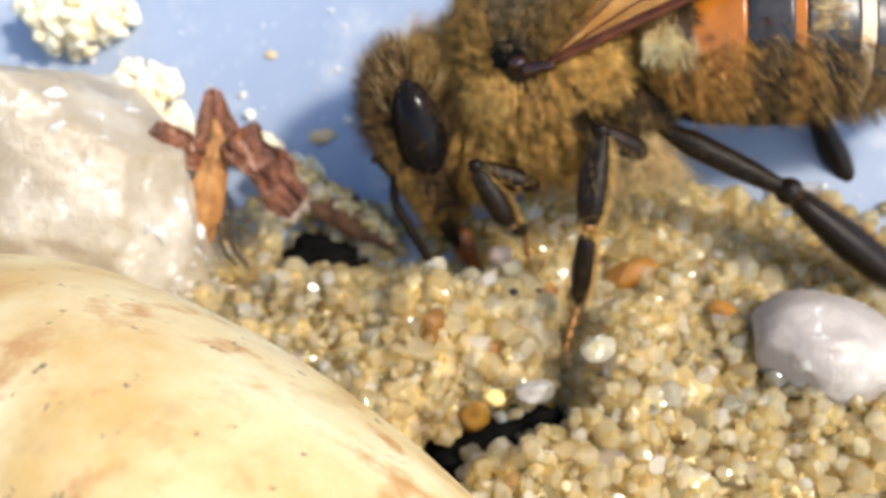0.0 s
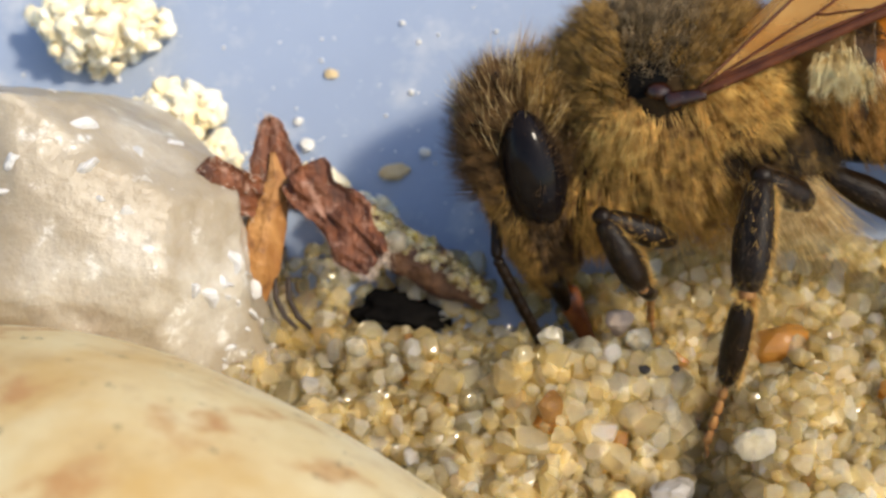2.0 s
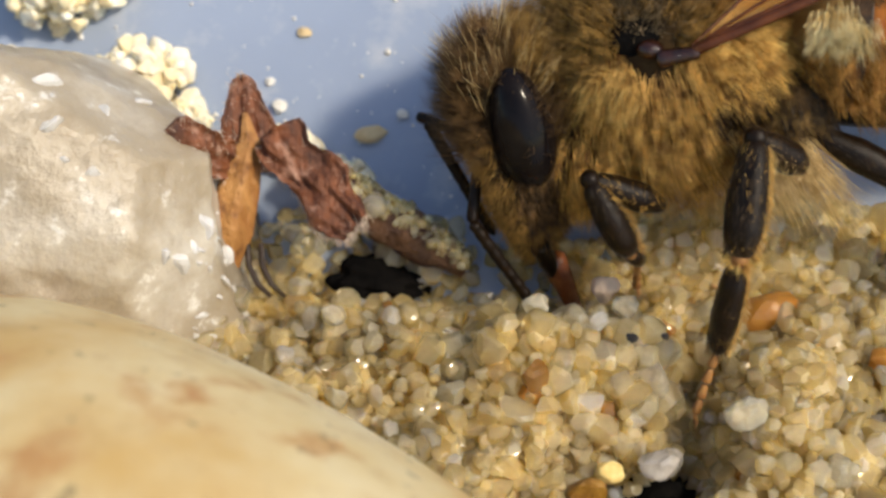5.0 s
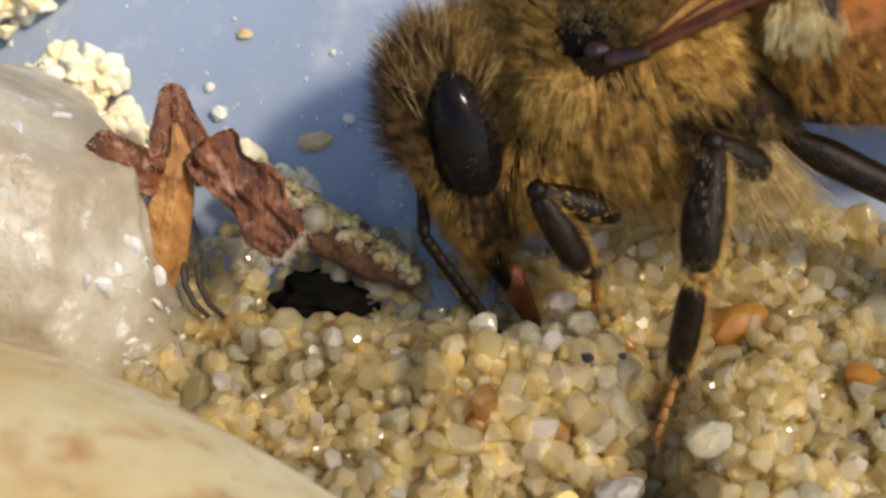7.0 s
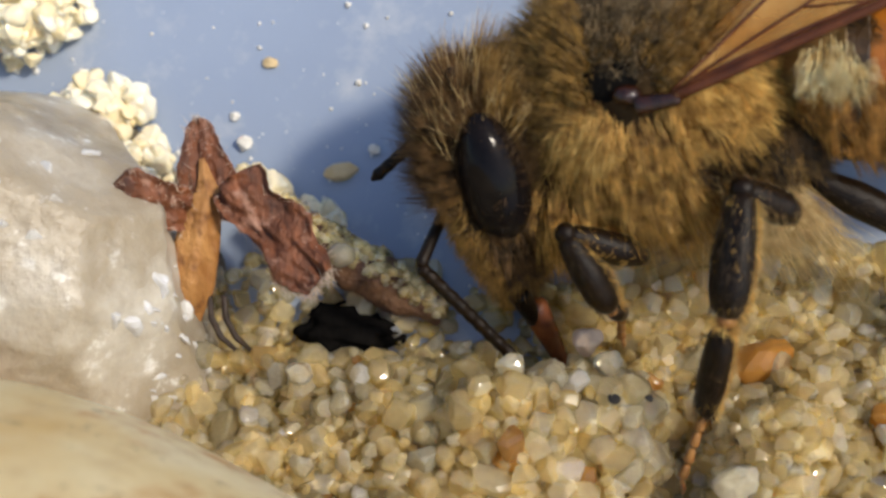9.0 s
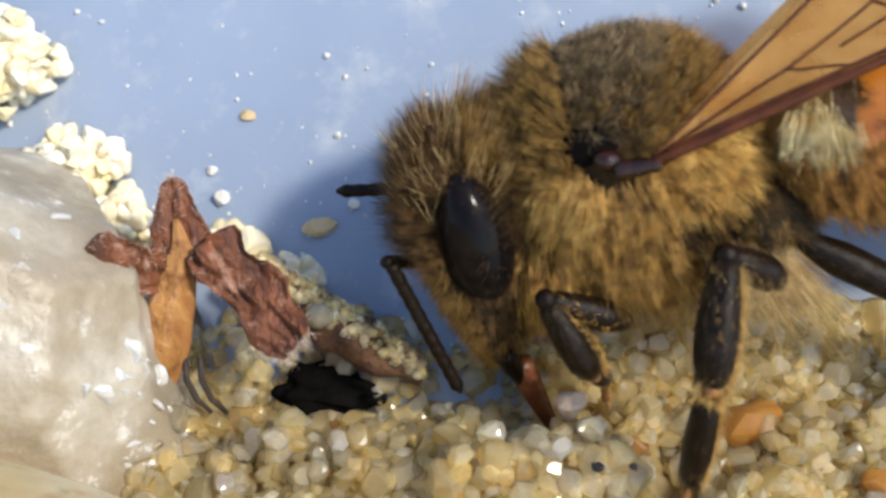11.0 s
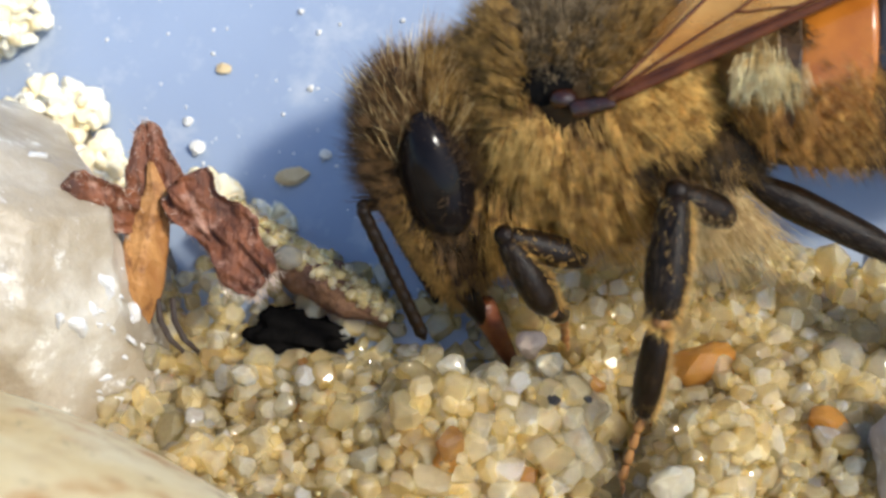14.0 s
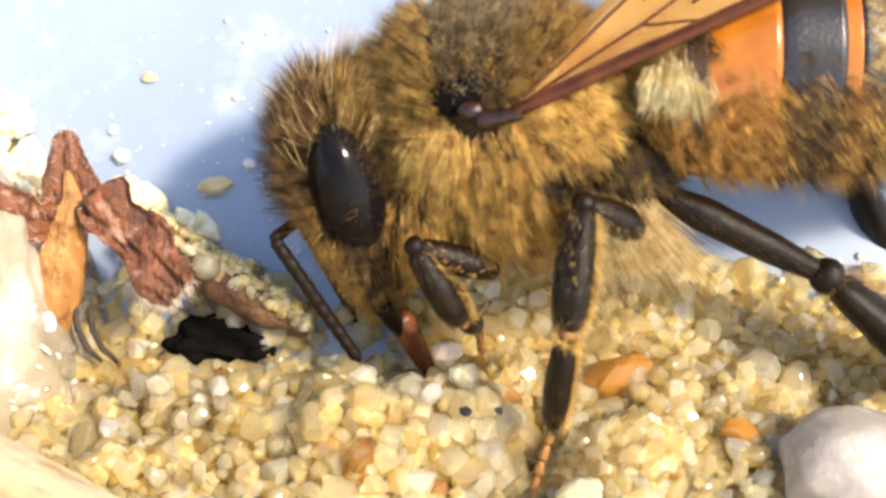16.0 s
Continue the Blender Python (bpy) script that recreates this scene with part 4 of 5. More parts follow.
    coat("pale_hind_hair", rear, d * cr + cc, d, (0.3, -0.7, 0.1), 0.25, rng.uniform(0.2, 0.4, len(d)), H_BRONZE, (0.1, -0.3, 0), 0.005, 0.5, "short brown hairs", 0.04, 0.5)

    # wing root and wing
    part("hollow", ellipsoid((-0.22, 0.62, 1.28), (0.56, 0.38, 0.24), ICO3), M_DARK, thorax, "bare black hollow at the wing root")
    part("tegula", ellipsoid((-0.14, 0.54, 1.60), (0.22, 0.15, 0.18), ICO3), M_TEGULA, bee, "glossy red-brown wing shield")
    part("wing_joint", limb((-0.05, 0.40, 1.70), (0.60, 0.55, 1.84), [(0, 0.16), (0.5, 0.13), (1, 0.1)]), M_TEGULA, bee)
    build_wing(bee, rng)

    # head
    v, f = ICO5
    head = part("head", (head_shape(v), f), M_BODY, bee)

    def on_head(n, keep):
        d = sphere_dirs(rng, 90000)
        k = keep(d)
        d = d[k][:n]
        p = head_shape(d)
        nr = np.outer(d[:, 0], HEAD_FW) + np.outer(d[:, 1] * 0.6, HEAD_UP) + np.outer(d[:, 2], (0, 0, 1))
        return p, nr / np.linalg.norm(nr, axis=1, keepdims=True)

    def off_eye(d):
        return ~((d[:, 2] > 0.55) & (np.abs(d[:, 1] - 0.17) < 0.37) & (np.abs(d[:, 0] - 0.02) < 0.33))

    p, q = on_head(8500, lambda d: (d[:, 1] > -0.15) & off_eye(d))
    coat("crown_hair", head, p, q, (-0.2, 0.3, 0), 0.3, rng.uniform(0.28, 0.72, len(p)), H_DARK, (-0.05, 0.12, 0), 0.0055, 0.85, "dark upright head fur", 0.05, 0.45)
    def eye_rim(d):
        x, y = (d[:, 0] - 0.02) / 0.33, (d[:, 1] - 0.17) / 0.37
        r = np.hypot(x, y)
        return (d[:, 2] > 0.3) & (r > 1.15) & (r < 1.65)

    p, q = on_head(1500, eye_rim)
    coat("eye_rim_hair", head, p, q, (0.1, 0.1, 0), 0.3, rng.uniform(0.15, 0.32, len(p)), H_SEAM, (0, 0, 0), 0.006, 0.6, "dark short hairs round the eye", 0.05, 0.3)
    p, q = on_head(3200, lambda d: (d[:, 1] < 0.05) & (d[:, 0] < 0.12) & (d[:, 1] > -0.8) & off_eye(d))
    coat("cheek_hair", head, p, q, (0.1, -0.5, 0), 0.25, rng.uniform(0.18, 0.4, len(p)), H_DARK, (0, -0.2, 0), 0.006, 0.6, "dark brown cheek fur", 0.05, 0.45)
    p, q = on_head(4800, lambda d: (d[:, 1] < 0.15) & (d[:, 1] > -0.97) & ((d[:, 0] > 0.05) | (d[:, 1] < -0.7)) & off_eye(d))
    coat("face_hair", head, p, q, (0.0, -0.5, 0), 0.28, rng.uniform(0.16, 0.32, len(p)), H_FACE, (0, -0.2, 0), 0.0065, 0.6, "short golden face fur", 0.03, 0.3)
    p, q = on_head(320, lambda d: (d[:, 1] > 0.3) & off_eye(d))
    coat("long_hair", head, p, q, (-0.1, 0.6, 0), 0.3, rng.uniform(0.55, 1.0, len(p)), H_PALE, (0.1, 0.1, 0), 0.006, 0.7, "long pale crown hairs", 0.1, 0.4)
    p, q = on_head(1300, lambda d: (d[:, 1] > 0.35) & (d[:, 0] < -0.25) & (d[:, 2] < 0.72))
    coat("nape_hair", head, p, q, (0.1, 1.1, 0.1), 0.22, rng.uniform(0.5, 1.05, len(p)), H_BRONZE, (0.1, 0.1, 0), 0.0055, 0.5, "long upright bronze-brown nape fur", 0.04, 0.5)

    def eye(sign):
        c = np.array((-2.12, -0.82, 1.36 * sign))
        v, f = ICO4
        e = np.outer(v[:, 0] * (0.52 - 0.07 * v[:, 1]), HEAD_FW) + np.outer(v[:, 1] * 1.04, HEAD_UP) + np.outer(v[:, 2] * 0.49, (0, 0, 1))
        part("compound_eye", (e + c, f), M_EYE, head, "glossy black eye")

    eye(1), eye(-1)
    for u, vv, w in ((-2.88, 0.40, 0.0), (-2.70, 0.52, 0.42), (-2.70, 0.52, -0.42)):
        part("ocellus", ellipsoid((u, vv, w), (0.13, 0.12, 0.12), ICO3), M_EYE, head)
    # mouthparts
    part("labrum", limb((-1.9, -3.0, 0.0), (-1.5, -3.65, 0.0), [(0, 0.5), (0.6, 0.38), (1, 0.2)], flat=0.55, side=HEAD_FW), M_SIDE, head)
    for s in (1, -1):
        part("mandible", limb((-1.7, -3.15, 0.5 * s), (-1.3, -4.0, 0.15 * s), [(0, 0.2), (0.5, 0.17), (1, 0.1)]), M_CHITIN, head)
    part("tongue", limb((-1.45, -3.5, 0.15), (-0.75, -5.0, 0.1), [(0, 0.26), (0.3, 0.22), (0.7, 0.15), (1, 0.08)]), M_TONGUE, head, "red-brown tongue reaching into the sand")

    # abdomen
    us = np.linspace(2.3, 9.75, 40)
    pts = [(u, abdomen_c(u), 0) for u in us]
    abdomen = part("abdomen", tube(pts, [abdomen_r(u) - 0.08 for u in us], 48), M_STERNITE, bee, "yellow-brown underside")
    rings = [(2.55, 3.02, M_SIDE), (3.0, 3.3, M_BROWNBAND), (3.26, 4.32, M_ORANGE), (4.32, 5.24, M_BLACKBAND), (5.20, 5.46, M_ORANGE), (5.46, 6.55, M_BLACKBAND), (6.5, 6.85, M_CREAM),
             (6.85, 7.7, M_BLACKBAND), (7.66, 7.9, M_CREAM), (7.9, 8.7, M_BLACKBAND), (8.66, 9.7, M_BLACKBAND)]
    for k, (a, b, m) in enumerate(rings):
        part("tergite", tergite(a, b, 0.03 + 0.004 * (k % 2)), m, abdomen)

    def on_abdomen(n, u0, u1, a0, a1):
        u = rng.uniform(u0, u1, n)
        a = rng.uniform(a0, a1, n)
        r = abdomen_r(u)
        pts = np.stack([u, abdomen_c(u) + 0.97 * r * np.sin(a), r * np.cos(a)], 1)
        return pts, np.stack([np.zeros(n), np.sin(a), np.cos(a)], 1)

    p, q = on_abdomen(2200, 3.3, 4.3, -0.9, 0.3)
    coat("orange_band_hair", abdomen, p, q, (0.8, -0.35, 0.1), 0.2, rng.uniform(0.12, 0.3, len(p)), H_AMBER, (0.1, -0.1, 0), 0.0045, 0.3, "short orange hairs", 0.05, 0.4)
    p, q = on_abdomen(1800, 4.3, 5.2, -0.8, 0.35)
    coat("black_band_hair", abdomen, p, q, (0.8, -0.35, 0.1), 0.2, rng.uniform(0.12, 0.3, len(p)), H_DARK, (0.1, -0.1, 0), 0.0045, 0.3, "short dark hairs", 0.05, 0.4)
    # a curtain of pale hair that fans out over the waist
    n = 2600
    t = rng.uniform(0, 1, n)
    p = np.stack([2.4 + 1.2 * t, 0.62 + 0.34 * np.sin(math.pi * (0.12 + 0.8 * t)) + rng.normal(0, 0.12, n), 1.30 + 0.25 * t + rng.normal(0, 0.04, n)], 1)
    q = np.stack([-0.6 + 1.2 * t, np.full(n, -0.5), np.full(n, 0.6)], 1)
    coat("waist_tuft", abdomen, p, q, (0, -0.15, 0.05), 0.2, rng.uniform(0.55, 1.1, n) * (0.20 + 0.28 * np.sin(math.pi * t)), H_CREAM, (0.05, -0.4, -0.05), 0.0055, 1.0, "pale cream waist tuft", 0.03, 0.55)
    p, q = on_abdomen(1300, 2.5, 3.6, -0.75, 0.02)
    coat("waist_hair", abdomen, p, q, (0.3, -0.6, 0.2), 0.25, rng.uniform(0.2, 0.42, len(p)), H_AMBER, (0.1, -0.3, 0), 0.006, 0.5, "orange-brown waist fur", 0.03, 0.6)
    p, q = on_abdomen(700, 2.85, 3.35, 0.36, 1.1)
    coat("dark_fringe", abdomen, p, q, (0.3, -0.4, 0.1), 0.3, rng.uniform(0.15, 0.35, len(p)), H_DARK, (0.1, -0.2, 0), 0.006, 0.6, "dark short hairs of the first ring")
    flanks = ((1100, 3.4, 4.35, H_AMBER, "orange flank fur"), (1100, 4.3, 5.25, H_DARK, "dark flank fur"), (420, 5.2, 5.5, H_AMBER, "orange flank fur"),
              (1300, 5.5, 6.6, H_DARK, "dark flank fur"), (1800, 6.5, 9.0, H_BRONZE, "bronze-brown flank fur"))
    for n, u0, u1, m, label in flanks:
        p, q = on_abdomen(n, u0, u1, -1.15, 0.1)
        coat("flank_hair", abdomen, p, q, (0.8, -0.5, 0.1), 0.2, rng.uniform(0.25, 0.5, n), m, (0.1, -0.3, 0), 0.005, 0.35, label, 0.06, 0.5)
    p, q = on_abdomen(700, 3.6, 6.6, -1.0, 0.2)
    coat("pale_flank_hair", abdomen, p, q, (0.7, -0.6, 0.1), 0.2, rng.uniform(0.35, 0.6, len(p)), H_GOLD, (0.1, -0.3, 0), 0.005, 0.4, "scattered long golden hairs", 0.1, 0.6)
    p, q = on_abdomen(3600, 5.48, 6.15, 0.15, 1.6)
    coat("band_hair", abdomen, p, q, (0.9, -0.1, 0.1), 0.25, rng.uniform(0.12, 0.26, len(p)), H_PALE, (0.1, -0.1, 0), 0.0045, 0.4, "short greyish-cream felt", 0.05, 0.4)

    build_legs(bee, rng)
    return bee, head


def build_wing(bee, rng):
    """Forewing laid back over the body: a thin membrane with its veins."""
    o = np.array((0.5, 0.56, 1.82))
    along = np.array((0.905, 0.425, 0.0))
    across = np.array((-0.22, 0.62, -0.75))
    along /= np.linalg.norm(along)
    across -= along * (across @ along)
    across /= np.linalg.norm(across)
    nrm = np.cross(along, across)
    length = 8.6
    nu, nv = 44, 14

    def at(s, t):
        w = np.interp(s, (0, 0.05, 0.2, 0.45, 0.7, 0.88, 0.97, 1.0), (0.12, 0.35, 1.0, 2.0, 2.65, 2.3, 1.2, 0.3))
        drop = -0.22 * math.sin(min(s, 1) * math.pi)
        x = s * length
        p = o + along * x + across * (t * w + drop * 0.2)
        return p + nrm * (0.10 * math.sin(t * 9) * s ** 0.3 * 0.35 - 0.25 * t * t * w * 0.3)

    top = np.array([at(i / (nu - 1), j / (nv - 1)) for i in range(nu) for j in range(nv)])
    low = top - nrm * 0.012
    n = len(top)
    f = []
    for i in range(nu - 1):
        for j in range(nv - 1):
            a = i * nv + j
            f.append((a, a + nv, a + nv + 1, a + 1))
            f.append((n + a, n + a + 1, n + a + nv + 1, n + a + nv))
    wing = part("wing", (np.concatenate([top, low]), f), M_WING, bee, "amber translucent wing")

    def vein(path, r0, r1, label=""):
        ss = np.linspace(0, 1, 26)
        k = np.linspace(0, 1, len(path))
        s = np.interp(ss, k, [a for a, _ in path])
        t = np.interp(ss, k, [b for _, b in path])
        pts = [at(a, b) + nrm * 0.01 for a, b in zip(s, t)]
        part("vein", tube(pts, np.linspace(r0, r1, 26), 8), M_VEIN, wing, label)

    vein([(0, 0), (0.3, 0.0), (0.6, 0.0), (0.98, 0.05)], 0.09, 0.045, "thick leading vein")
    vein([(0.02, 0.25), (0.15, 0.14), (0.3, 0.08), (0.55, 0.04)], 0.05, 0.03)
    vein([(0.0, 0.5), (0.12, 0.45), (0.25, 0.42), (0.42, 0.5)], 0.03, 0.02)
    vein([(0.0, 0.8), (0.15, 0.85), (0.35, 0.9), (0.5, 0.92)], 0.03, 0.02)
    vein([(0.25, 0.42), (0.27, 0.3), (0.3, 0.2), (0.34, 0.08)], 0.022, 0.018)
    vein([(0.42, 0.5), (0.44, 0.35), (0.48, 0.2), (0.5, 0.06)], 0.022, 0.018)
    vein([(0.42, 0.5), (0.42, 0.65), (0.4, 0.8), (0.4, 0.92)], 0.022, 0.018)
    vein([(0.34, 0.3), (0.5, 0.32), (0.65, 0.3), (0.8, 0.2)], 0.022, 0.018)
    # the hindwing edge tucked below
    o2 = o + np.array((0.25, 0.12, -0.12))
    v, f = [], []
    for i in range(24):
        s = i / 23
        w = np.interp(s, (0, 0.1, 0.5, 0.85, 1), (0.1, 0.5, 1.5, 1.2, 0.2))
        for k, h in ((0, 0), (1, 0), (1, -0.012), (0, -0.012)):
            v.append(o2 + along * s * 6 + across * (0.25 + k * w) + nrm * (h - 0.08))
    for i in range(23):
        for k in range(4):
            f.append((i * 4 + k, i * 4 + (k + 1) % 4, i * 4 + 4 + (k + 1) % 4, i * 4 + 4 + k))
    part("hindwing", (np.array(v), f), M_WING, bee, "smaller translucent hindwing")


def build_legs(bee, rng):
    def bristles(parent, p0, p1, r, count, length, mat, name="bristle_fringe", lean=0.6, around=None):
        p0, p1 = np.array(p0, float), np.array(p1, float)
        d, a, b = basis(p1 - p0)
        q = rng.uniform(0.05, 0.97, count)
        w = rng.uniform(0, 2 * math.pi, count)
        out = np.outer(np.cos(w), a) + np.outer(np.sin(w), b)
        if around is not None:
            out = out * 0.5 + np.array(around)
            out /= np.linalg.norm(out, axis=1, keepdims=True)
        pts = p0 + np.outer(q, p1 - p0) + (out - 0.28 * np.outer(out @ a, a)) * r * (0.70 + 0.36 * np.sin(math.pi * q))[:, None]
        part(name, strands(rng, pts, out * 0.6 + d * lean + rng.normal(0, 0.15, (count, 3)), rng.uniform(0.5, 1.0, count) * length, np.zeros((count, 3)), 0.0048), mat, parent)

    def leg(name, coxa, knee0, knee, heel, toe, widths, label, flat=0.75):
        coxa, knee0, knee, heel, toe = (np.array(a, float) for a in (coxa, knee0, knee, heel, toe))
        w0, w1, w2 = widths
        g = new(name)
        g.empty_display_size = 0.0003
        g.parent = bee
        g["label"] = label
        fe = part("femur", limb(coxa, knee0, [(0, w0 * 0.55), (0.3, w0 * 1.08), (0.7, w0 * 0.95), (0.9, w0 * 0.7), (1, w0 * 0.6)]), M_CHITIN, g)
        ti = part("tibia", limb(knee0, knee, [(0, w1 * 0.55), (0.12, w1 * 0.78), (0.5, w1 * 1.12), (0.8, w1 * 1.08), (1, w1 * 0.62)], flat=flat), M_CHITIN, g)
        ba = part("basitarsus", limb(knee + (heel - knee) * 0.03, heel, [(0, w2 * 0.5), (0.2, w2), (0.6, w2 * 1.08), (0.88, w2 * 0.8), (1, w2 * 0.5)], flat=flat), M_CHITIN, g)
        part("joint", ellipsoid(knee, (w2 * 0.5,) * 3, ICO3), M_TARSUS, g, "golden-brown knee")
        part("joint", ellipsoid(knee0, (w1 * 0.5,) * 3, ICO3), M_CHITIN, g)
        d = toe - heel
        for k in range(4):
            a, b = heel + d * (k / 4.0), heel + d * ((k + 0.9) / 4.0)
            part("tarsomere", limb(a, b, [(0, 0.05), (0.7, 0.085), (1, 0.07)], steps=6, sides=10), M_TARSUS, g)
        for s in (1, -1):
            part("claw", tube([toe, toe + d * 0.06 + np.array((0.05, -0.05, 0.06 * s)), toe + d * 0.07 + np.array((0.02, -0.14, 0.08 * s))], (0.035, 0.028, 0.008), 6), M_TARSUS, g)
        return g, coxa, knee0, knee, heel, toe

    # near legs
    mid = leg("middle_leg", (2.45, -1.35, 1.75), (1.5, -0.74, 2.15), (1.25, -2.5, 2.85), (1.08, -4.25, 2.62), (0.80, -5.35, 2.7), (0.26, 0.38, 0.29), "black middle leg planted in the sand")
    bristles(mid[0], mid[2], mid[3], 0.4, 260, 0.3, H_PALE, around=(0.9, 0, -0.3))
    bristles(mid[0], mid[3], mid[4], 0.3, 260, 0.3, H_PALE, around=(0.9, 0, -0.3))
    bristles(mid[0], mid[1], mid[2], 0.26, 420, 0.2, H_DARK, lean=1.0)
    bristles(mid[0], mid[1], mid[2], 0.26, 160, 0.3, H_PALE, around=(0.5, -0.7, 0))
    for a, b, r in ((mid[2], mid[3], 0.4), (mid[3], mid[4], 0.27)):
        bristles(mid[0], a, b, r, 900, 0.16, H_SEAM, lean=2.2)
        bristles(mid[0], a, b, r, 240, 0.09, H_GOLD, lean=2.6)
        bristles(mid[0], a, b, r, 520, 0.2, H_YELLOW, lean=0.9, around=(0.9, 0, 0.25))
    fore = leg("front_leg", (0.3, -2.1, 1.5), (-1.0, -1.55, 1.75), (-0.26, -2.85, 1.75), (0.0, -3.2, 1.0), (0.1, -4.0, 0.5), (0.24, 0.34, 0.2), "black folded front leg")
    bristles(fore[0], fore[2], fore[3], 0.33, 300, 0.2, H_YELLOW, around=(0.8, 0.3, 0))
    bristles(fore[0], fore[2], fore[3], 0.33, 700, 0.16, H_SEAM, lean=2.2)
    bristles(fore[0], fore[1], fore[2], 0.28, 160, 0.2, H_GOLD)
    hind = leg("hind_leg", (2.7, -0.95, 0.9), (5.5, -2.3, 1.35), (8.0, -4.35, 1.5), (8.9, -6.0, 1.5), (9.4, -7.0, 1.5), (0.27, 0.60, 0.48), "black stretched hind leg with broad tibia", 0.6)
    bristles(hind[0], hind[1], hind[2], 0.3, 800, 0.16, H_SEAM, lean=2.2)
    bristles(hind[0], hind[2], hind[3], 0.5, 450, 0.16, H_DARK, lean=1.2)
    bristles(hind[0], hind[2], hind[3], 0.55, 300, 0.3, H_GOLD, around=(0.5, 0.8, 0))
    # golden hair tufts at the knees
    for g, k in ((mid, 3), (hind, 2)):
        a, b = g[k], g[k] + (g[k + 1] - g[k]) * 0.06
        bristles(g[0], a, b, 0.2, 160, 0.22, H_YELLOW, name="knee_tuft", lean=0.3)
    # long pale belly hairs that hang behind the middle leg
    n = 1500
    t = rng.uniform(0, 1, n)
    pts = np.stack([1.2 + 1.5 * t, -1.0 - 0.25 * t + rng.normal(0, 0.14, n), rng.uniform(0.5, 1.5, n)], 1)
    dirs = np.stack([0.25 + 0.75 * t, np.full(n, -1.0), np.full(n, 0.1)], 1) + rng.normal(0, 0.2, (n, 3))
    part("belly_fringe", strands(rng, pts, dirs, rng.uniform(0.6, 1.5, n), np.array((0.15, -0.25, 0)) + rng.normal(0, 0.12, (n, 3)), 0.0055), H_PALE, bee, "long pale hanging belly hair")
    # far legs
    leg("middle_leg", (2.1, -0.9, -1.0), (1.7, -0.9, -2.1), (1.5, -2.6, -2.6), (1.4, -3.2, -2.9), (1.2, -3.7, -3.1), (0.34, 0.40, 0.30), "black middle leg on the far side")
    leg("front_leg", (0.0, -2.0, -0.9), (-0.9, -1.7, -1.5), (-0.4, -2.9, -1.7), (-0.2, -3.4, -1.8), (0.0, -3.9, -1.9), (0.28, 0.34, 0.2), "black folded front leg")
    leg("hind_leg", (2.9, -0.95, -0.9), (6.6, -1.3, -1.2), (7.6, -3.2, -1.5), (8.5, -3.9, -1.9), (9.2, -4.4, -2.2), (0.36, 0.5, 0.4), "black hind leg on the far side", 0.6)


BEE_OB, HEAD_OB = build_bee()


def build_antenna(parent, label):
    """Scape and flagellum, each along its own +x, the joint at its origin."""
    sc = part("antenna_scape", limb((0, 0, 0), (1.22, 0, 0), [(0, 0.09), (0.5, 0.10), (1, 0.11)], sides=12), M_CHITIN, parent, label)
    xs = np.linspace(0, 2.55, 80)
    rad = [(0.108 + 0.006 * math.sin(x / 0.232 * 2 * math.pi)) * min(1.0, 0.55 + 6 * x, 0.35 + 5 * (2.55 - x)) for x in xs]
    fl = part("antenna_flagellum", tube([(x, 0, -0.05 * (x / 2.7) ** 2) for x in xs], rad, 12), M_CHITIN, parent, "ringed black feeler")
    return sc, fl


NEAR = build_antenna(BEE_OB, "black antenna shaft")
FAR = build_antenna(BEE_OB, "black antenna shaft")


def aimed(p, q):
    """A pose at p with its +x towards q."""
    p, q = Vector(p), Vector(q)
    m = (q - p).to_track_quat("X", "Z").to_matrix().to_4x4()
    return Matrix.Translation(p * MM) @ m


def antenna_rows(base, rows):
    sc, fl = [], []
    for t, elbow, tip in rows:
        d = (Vector(elbow) - Vector(base)).normalized()
        e = Vector(base) + d * 1.2
        sc.append((t, aimed(base, e)))
        fl.append((t, aimed(elbow, tip)))
    return sc, fl


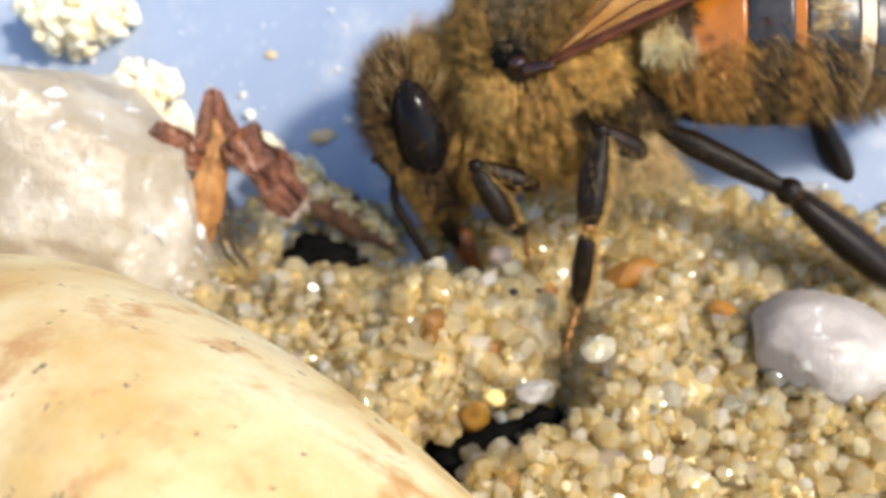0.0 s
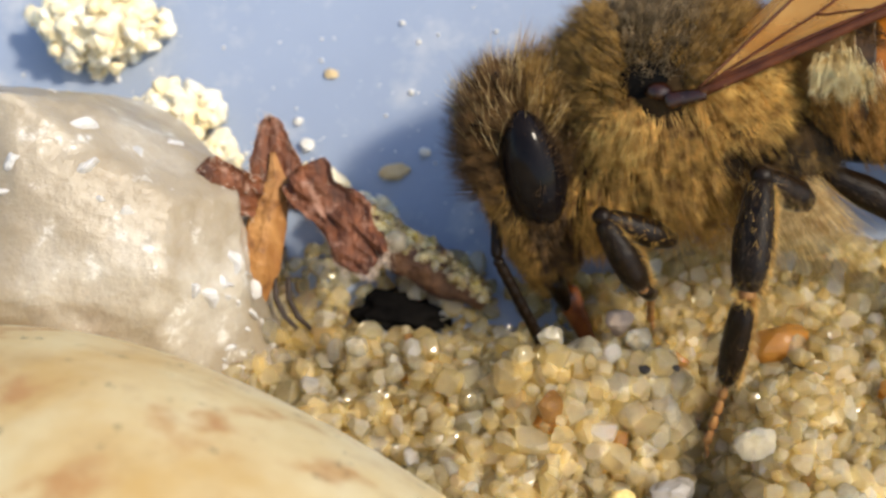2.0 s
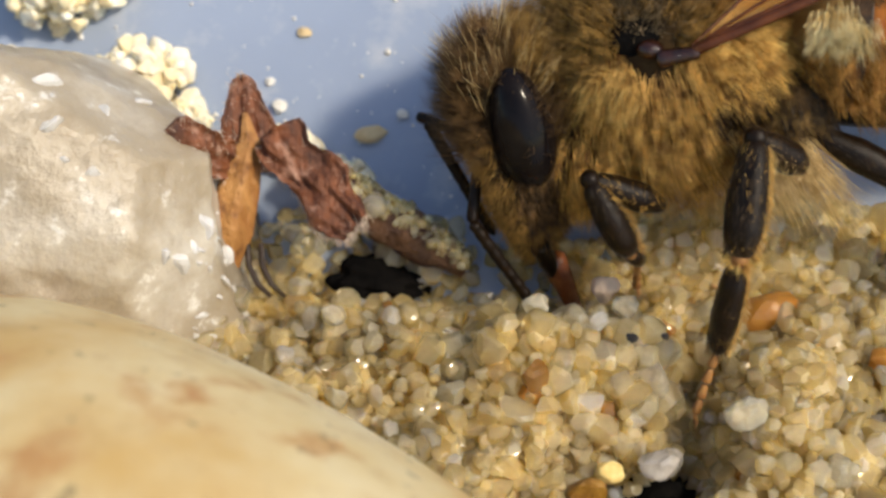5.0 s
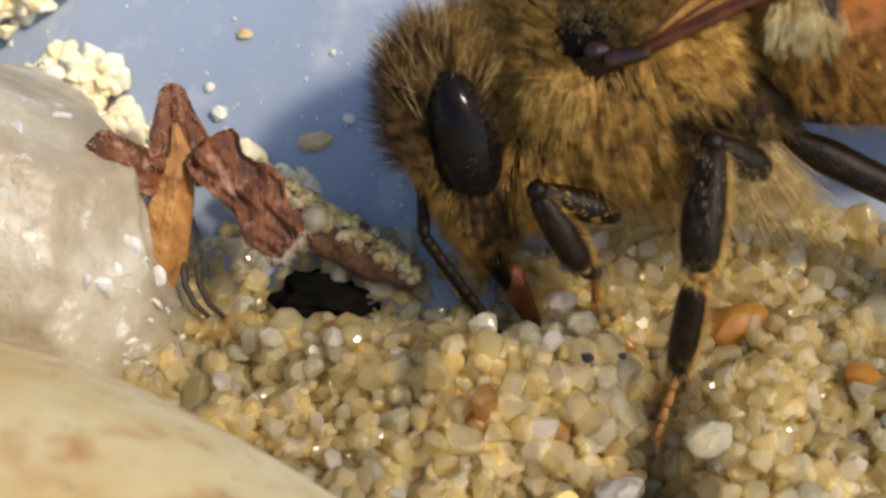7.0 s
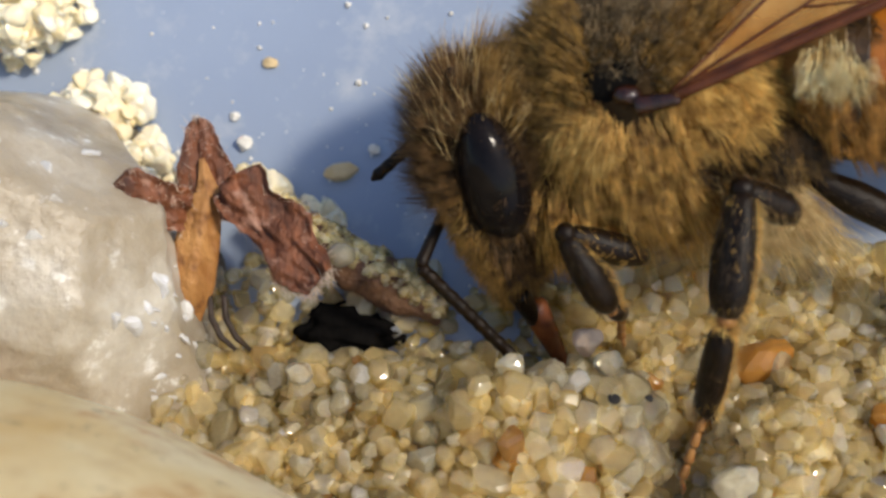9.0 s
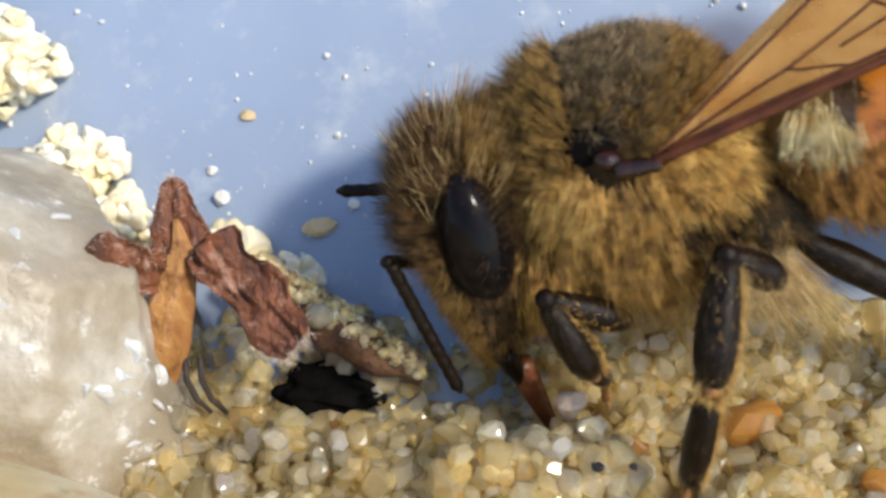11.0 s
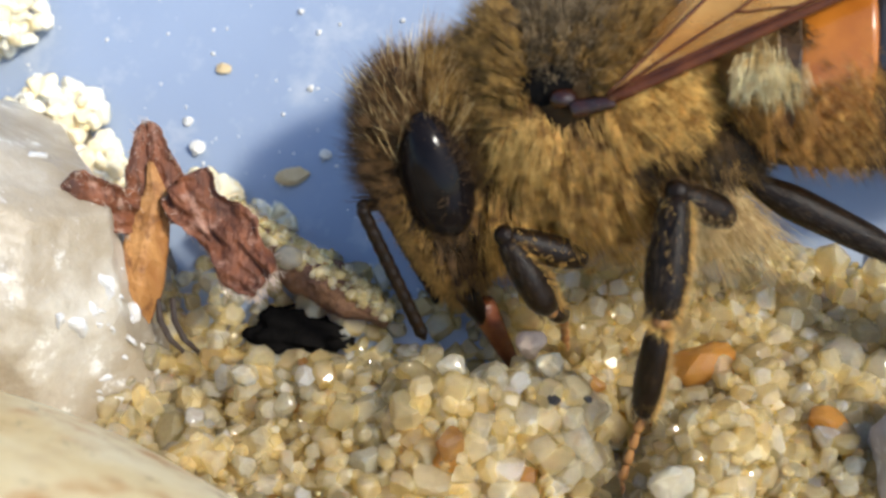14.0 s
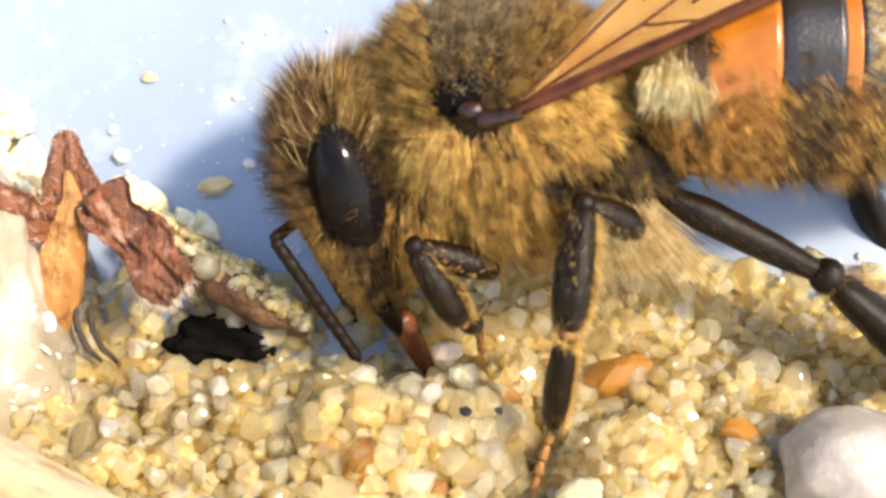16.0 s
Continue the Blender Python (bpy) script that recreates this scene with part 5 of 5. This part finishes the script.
NEAR_ROWS = [
    (0, (-2.78, -2.63, 0.81), (-1.65, -4.85, 0.62)),
    (0.5, (-2.77, -2.64, 0.80), (-1.68, -4.88, 0.60)),
    (1, (-2.75, -2.63, 0.81), (-1.61, -4.85, 0.62)),
    (1.5, (-2.76, -2.63, 0.81), (-2.02, -5.01, 0.57)),
    (2, (-2.74, -2.62, 0.86), (-1.66, -4.87, 0.66)),
    (2.5, (-2.86, -2.62, 0.84), (-1.62, -4.78, 0.66)),
    (3, (-2.78, -2.62, 0.84), (-1.58, -4.81, 0.66)),
    (3.5, (-2.95, -2.61, 0.83), (-1.56, -4.68, 0.67)),
    (5.8, (-2.83, -2.60, 0.89), (-1.42, -4.66, 0.72)),
    (6, (-2.91, -2.59, 0.89), (-1.48, -4.64, 0.71)),
    (6.5, (-2.72, -2.62, 0.85), (-1.68, -4.89, 0.67)),
    (7, (-2.74, -2.60, 0.89), (-1.41, -4.72, 0.73)),
    (7.5, (-2.67, -2.59, 0.93), (-1.50, -4.79, 0.76)),
    (8, (-2.74, -2.59, 0.93), (-1.32, -4.63, 0.77)),
    (8.5, (-3.15, -2.32, 1.20), (-1.56, -4.24, 1.07)),
    (9, (-3.22, -2.31, 1.17), (-1.60, -4.20, 1.05)),
    (9.2, (-3.11, -2.25, 1.29), (-1.56, -4.20, 1.15)),
    (11.3, (-3.30, -1.03, 1.38), (-2.40, -3.35, 1.24)),
    (11.5, (-3.24, -1.16, 1.46), (-2.38, -3.51, 1.34)),
    (12, (-3.21, -1.22, 1.49), (-2.25, -3.53, 1.40)),
    (12.5, (-3.28, -1.24, 1.47), (-2.35, -3.56, 1.37)),
    (13, (-3.26, -1.27, 1.48), (-2.41, -3.62, 1.38)),
    (13.5, (-3.25, -1.19, 1.47), (-2.47, -3.56, 1.36)),
    (14, (-3.19, -1.14, 1.48), (-2.28, -3.46, 1.38)),
    (14.5, (-3.17, -1.36, 1.53), (-1.89, -3.50, 1.43)),
    (15, (-3.23, -1.35, 1.51), (-2.16, -3.61, 1.40)),
    (15.5, (-3.18, -1.31, 1.53), (-2.14, -3.58, 1.42)),
    (16, (-3.16, -1.48, 1.55), (-1.94, -3.66, 1.43))]
FAR_ROWS = [
    (0, (-3.28, -2.14, -1.01), (-1.74, -4.09, -0.80)),
    (0.5, (-2.60, -2.76, -1.19), (-1.06, -4.69, -0.80)),
    (1, (-2.95, -2.70, -1.04), (-1.28, -4.54, -0.80)),
    (1.5, (-3.26, -2.08, -1.29), (-1.80, -4.05, -0.80)),
    (2, (-2.86, -2.41, -1.29), (-1.30, -4.29, -0.80)),
    (2.5, (-3.10, -2.46, -1.12), (-1.35, -4.22, -0.80)),
    (3, (-3.33, -1.91, -1.33), (-2.01, -3.96, -0.80)),
    (3.5, (-3.44, -1.58, -1.30), (-2.06, -3.59, -0.80)),
    (5.8, (-3.68, -0.69, -0.62), (-2.94, -3.07, -0.80)),
    (6, (-3.52, -0.22, -0.63), (-3.19, -2.70, -0.80)),
    (6.5, (-3.63, -0.70, -0.54), (-2.93, -3.09, -0.80)),
    (7, (-3.40, -1.42, -1.44), (-2.12, -3.46, -0.80)),
    (7.5, (-3.72, -0.49, -0.58), (-2.80, -2.80, -0.80)),
    (8, (-1.27, -0.67, -0.44), (-3.18, -2.24, -0.80)),
    (8.5, (-2.14, 0.17, -0.70), (-3.91, -1.60, -0.80)),
    (9, (-2.19, 0.14, -0.69), (-4.02, -1.56, -0.80)),
    (9.2, (-2.59, 0.43, -0.62), (-3.84, -1.72, -0.80)),
    (11.3, (-1.58, -0.67, -0.67), (-4.07, -0.65, -0.80)),
    (11.5, (-1.55, -0.28, -0.70), (-3.93, -1.02, -0.80)),
    (12, (-1.56, -0.16, -0.69), (-3.87, -1.10, -0.80)),
    (12.5, (-2.46, 0.44, -0.64), (-3.74, -1.70, -0.80)),
    (12.8, (-3.53, -1.76, -1.30), (-2.56, -4.01, -0.80)),
    (13, (-3.57, -1.68, -1.30), (-2.47, -3.87, -0.80)),
    (13.5, (-3.37, -1.67, -1.44), (-2.21, -3.79, -0.80)),
    (14, (-3.23, -1.83, -1.46), (-2.01, -3.91, -0.80)),
    (14.5, (-3.15, -2.16, -1.35), (-1.83, -4.21, -0.80)),
    (15, (-3.31, -2.05, -1.33), (-1.84, -4.00, -0.80)),
    (15.5, (-3.30, -1.85, -1.42), (-2.13, -3.97, -0.80)),
    (16, (-3.20, -2.04, -1.39), (-2.01, -4.15, -0.80))]


def motions():
    for (sc, fl), rows, base in ((NEAR, NEAR_ROWS, (-2.75, -1.5, 0.42)), (FAR, FAR_ROWS, (-2.75, -1.5, -0.42))):
        a, b = antenna_rows(base, rows)
        walk(sc, a)
        walk(fl, b)
    # the head lifts and draws back a little while it drinks
    walk(HEAD_OB, [(0, pose(-0.00004, 0, 0)), (3.7, pose(0, 0, 0)), (5.8, pose(0.00003, 0.00003, 0)), (9.2, pose(0.00005, 0.00006, 0)),
                   (11.3, pose(0.0001, 0.00012, 0)), (14, pose(0.0001, 0.00012, 0)), (16, pose(0.0001, 0.0001, 0))])


motions()
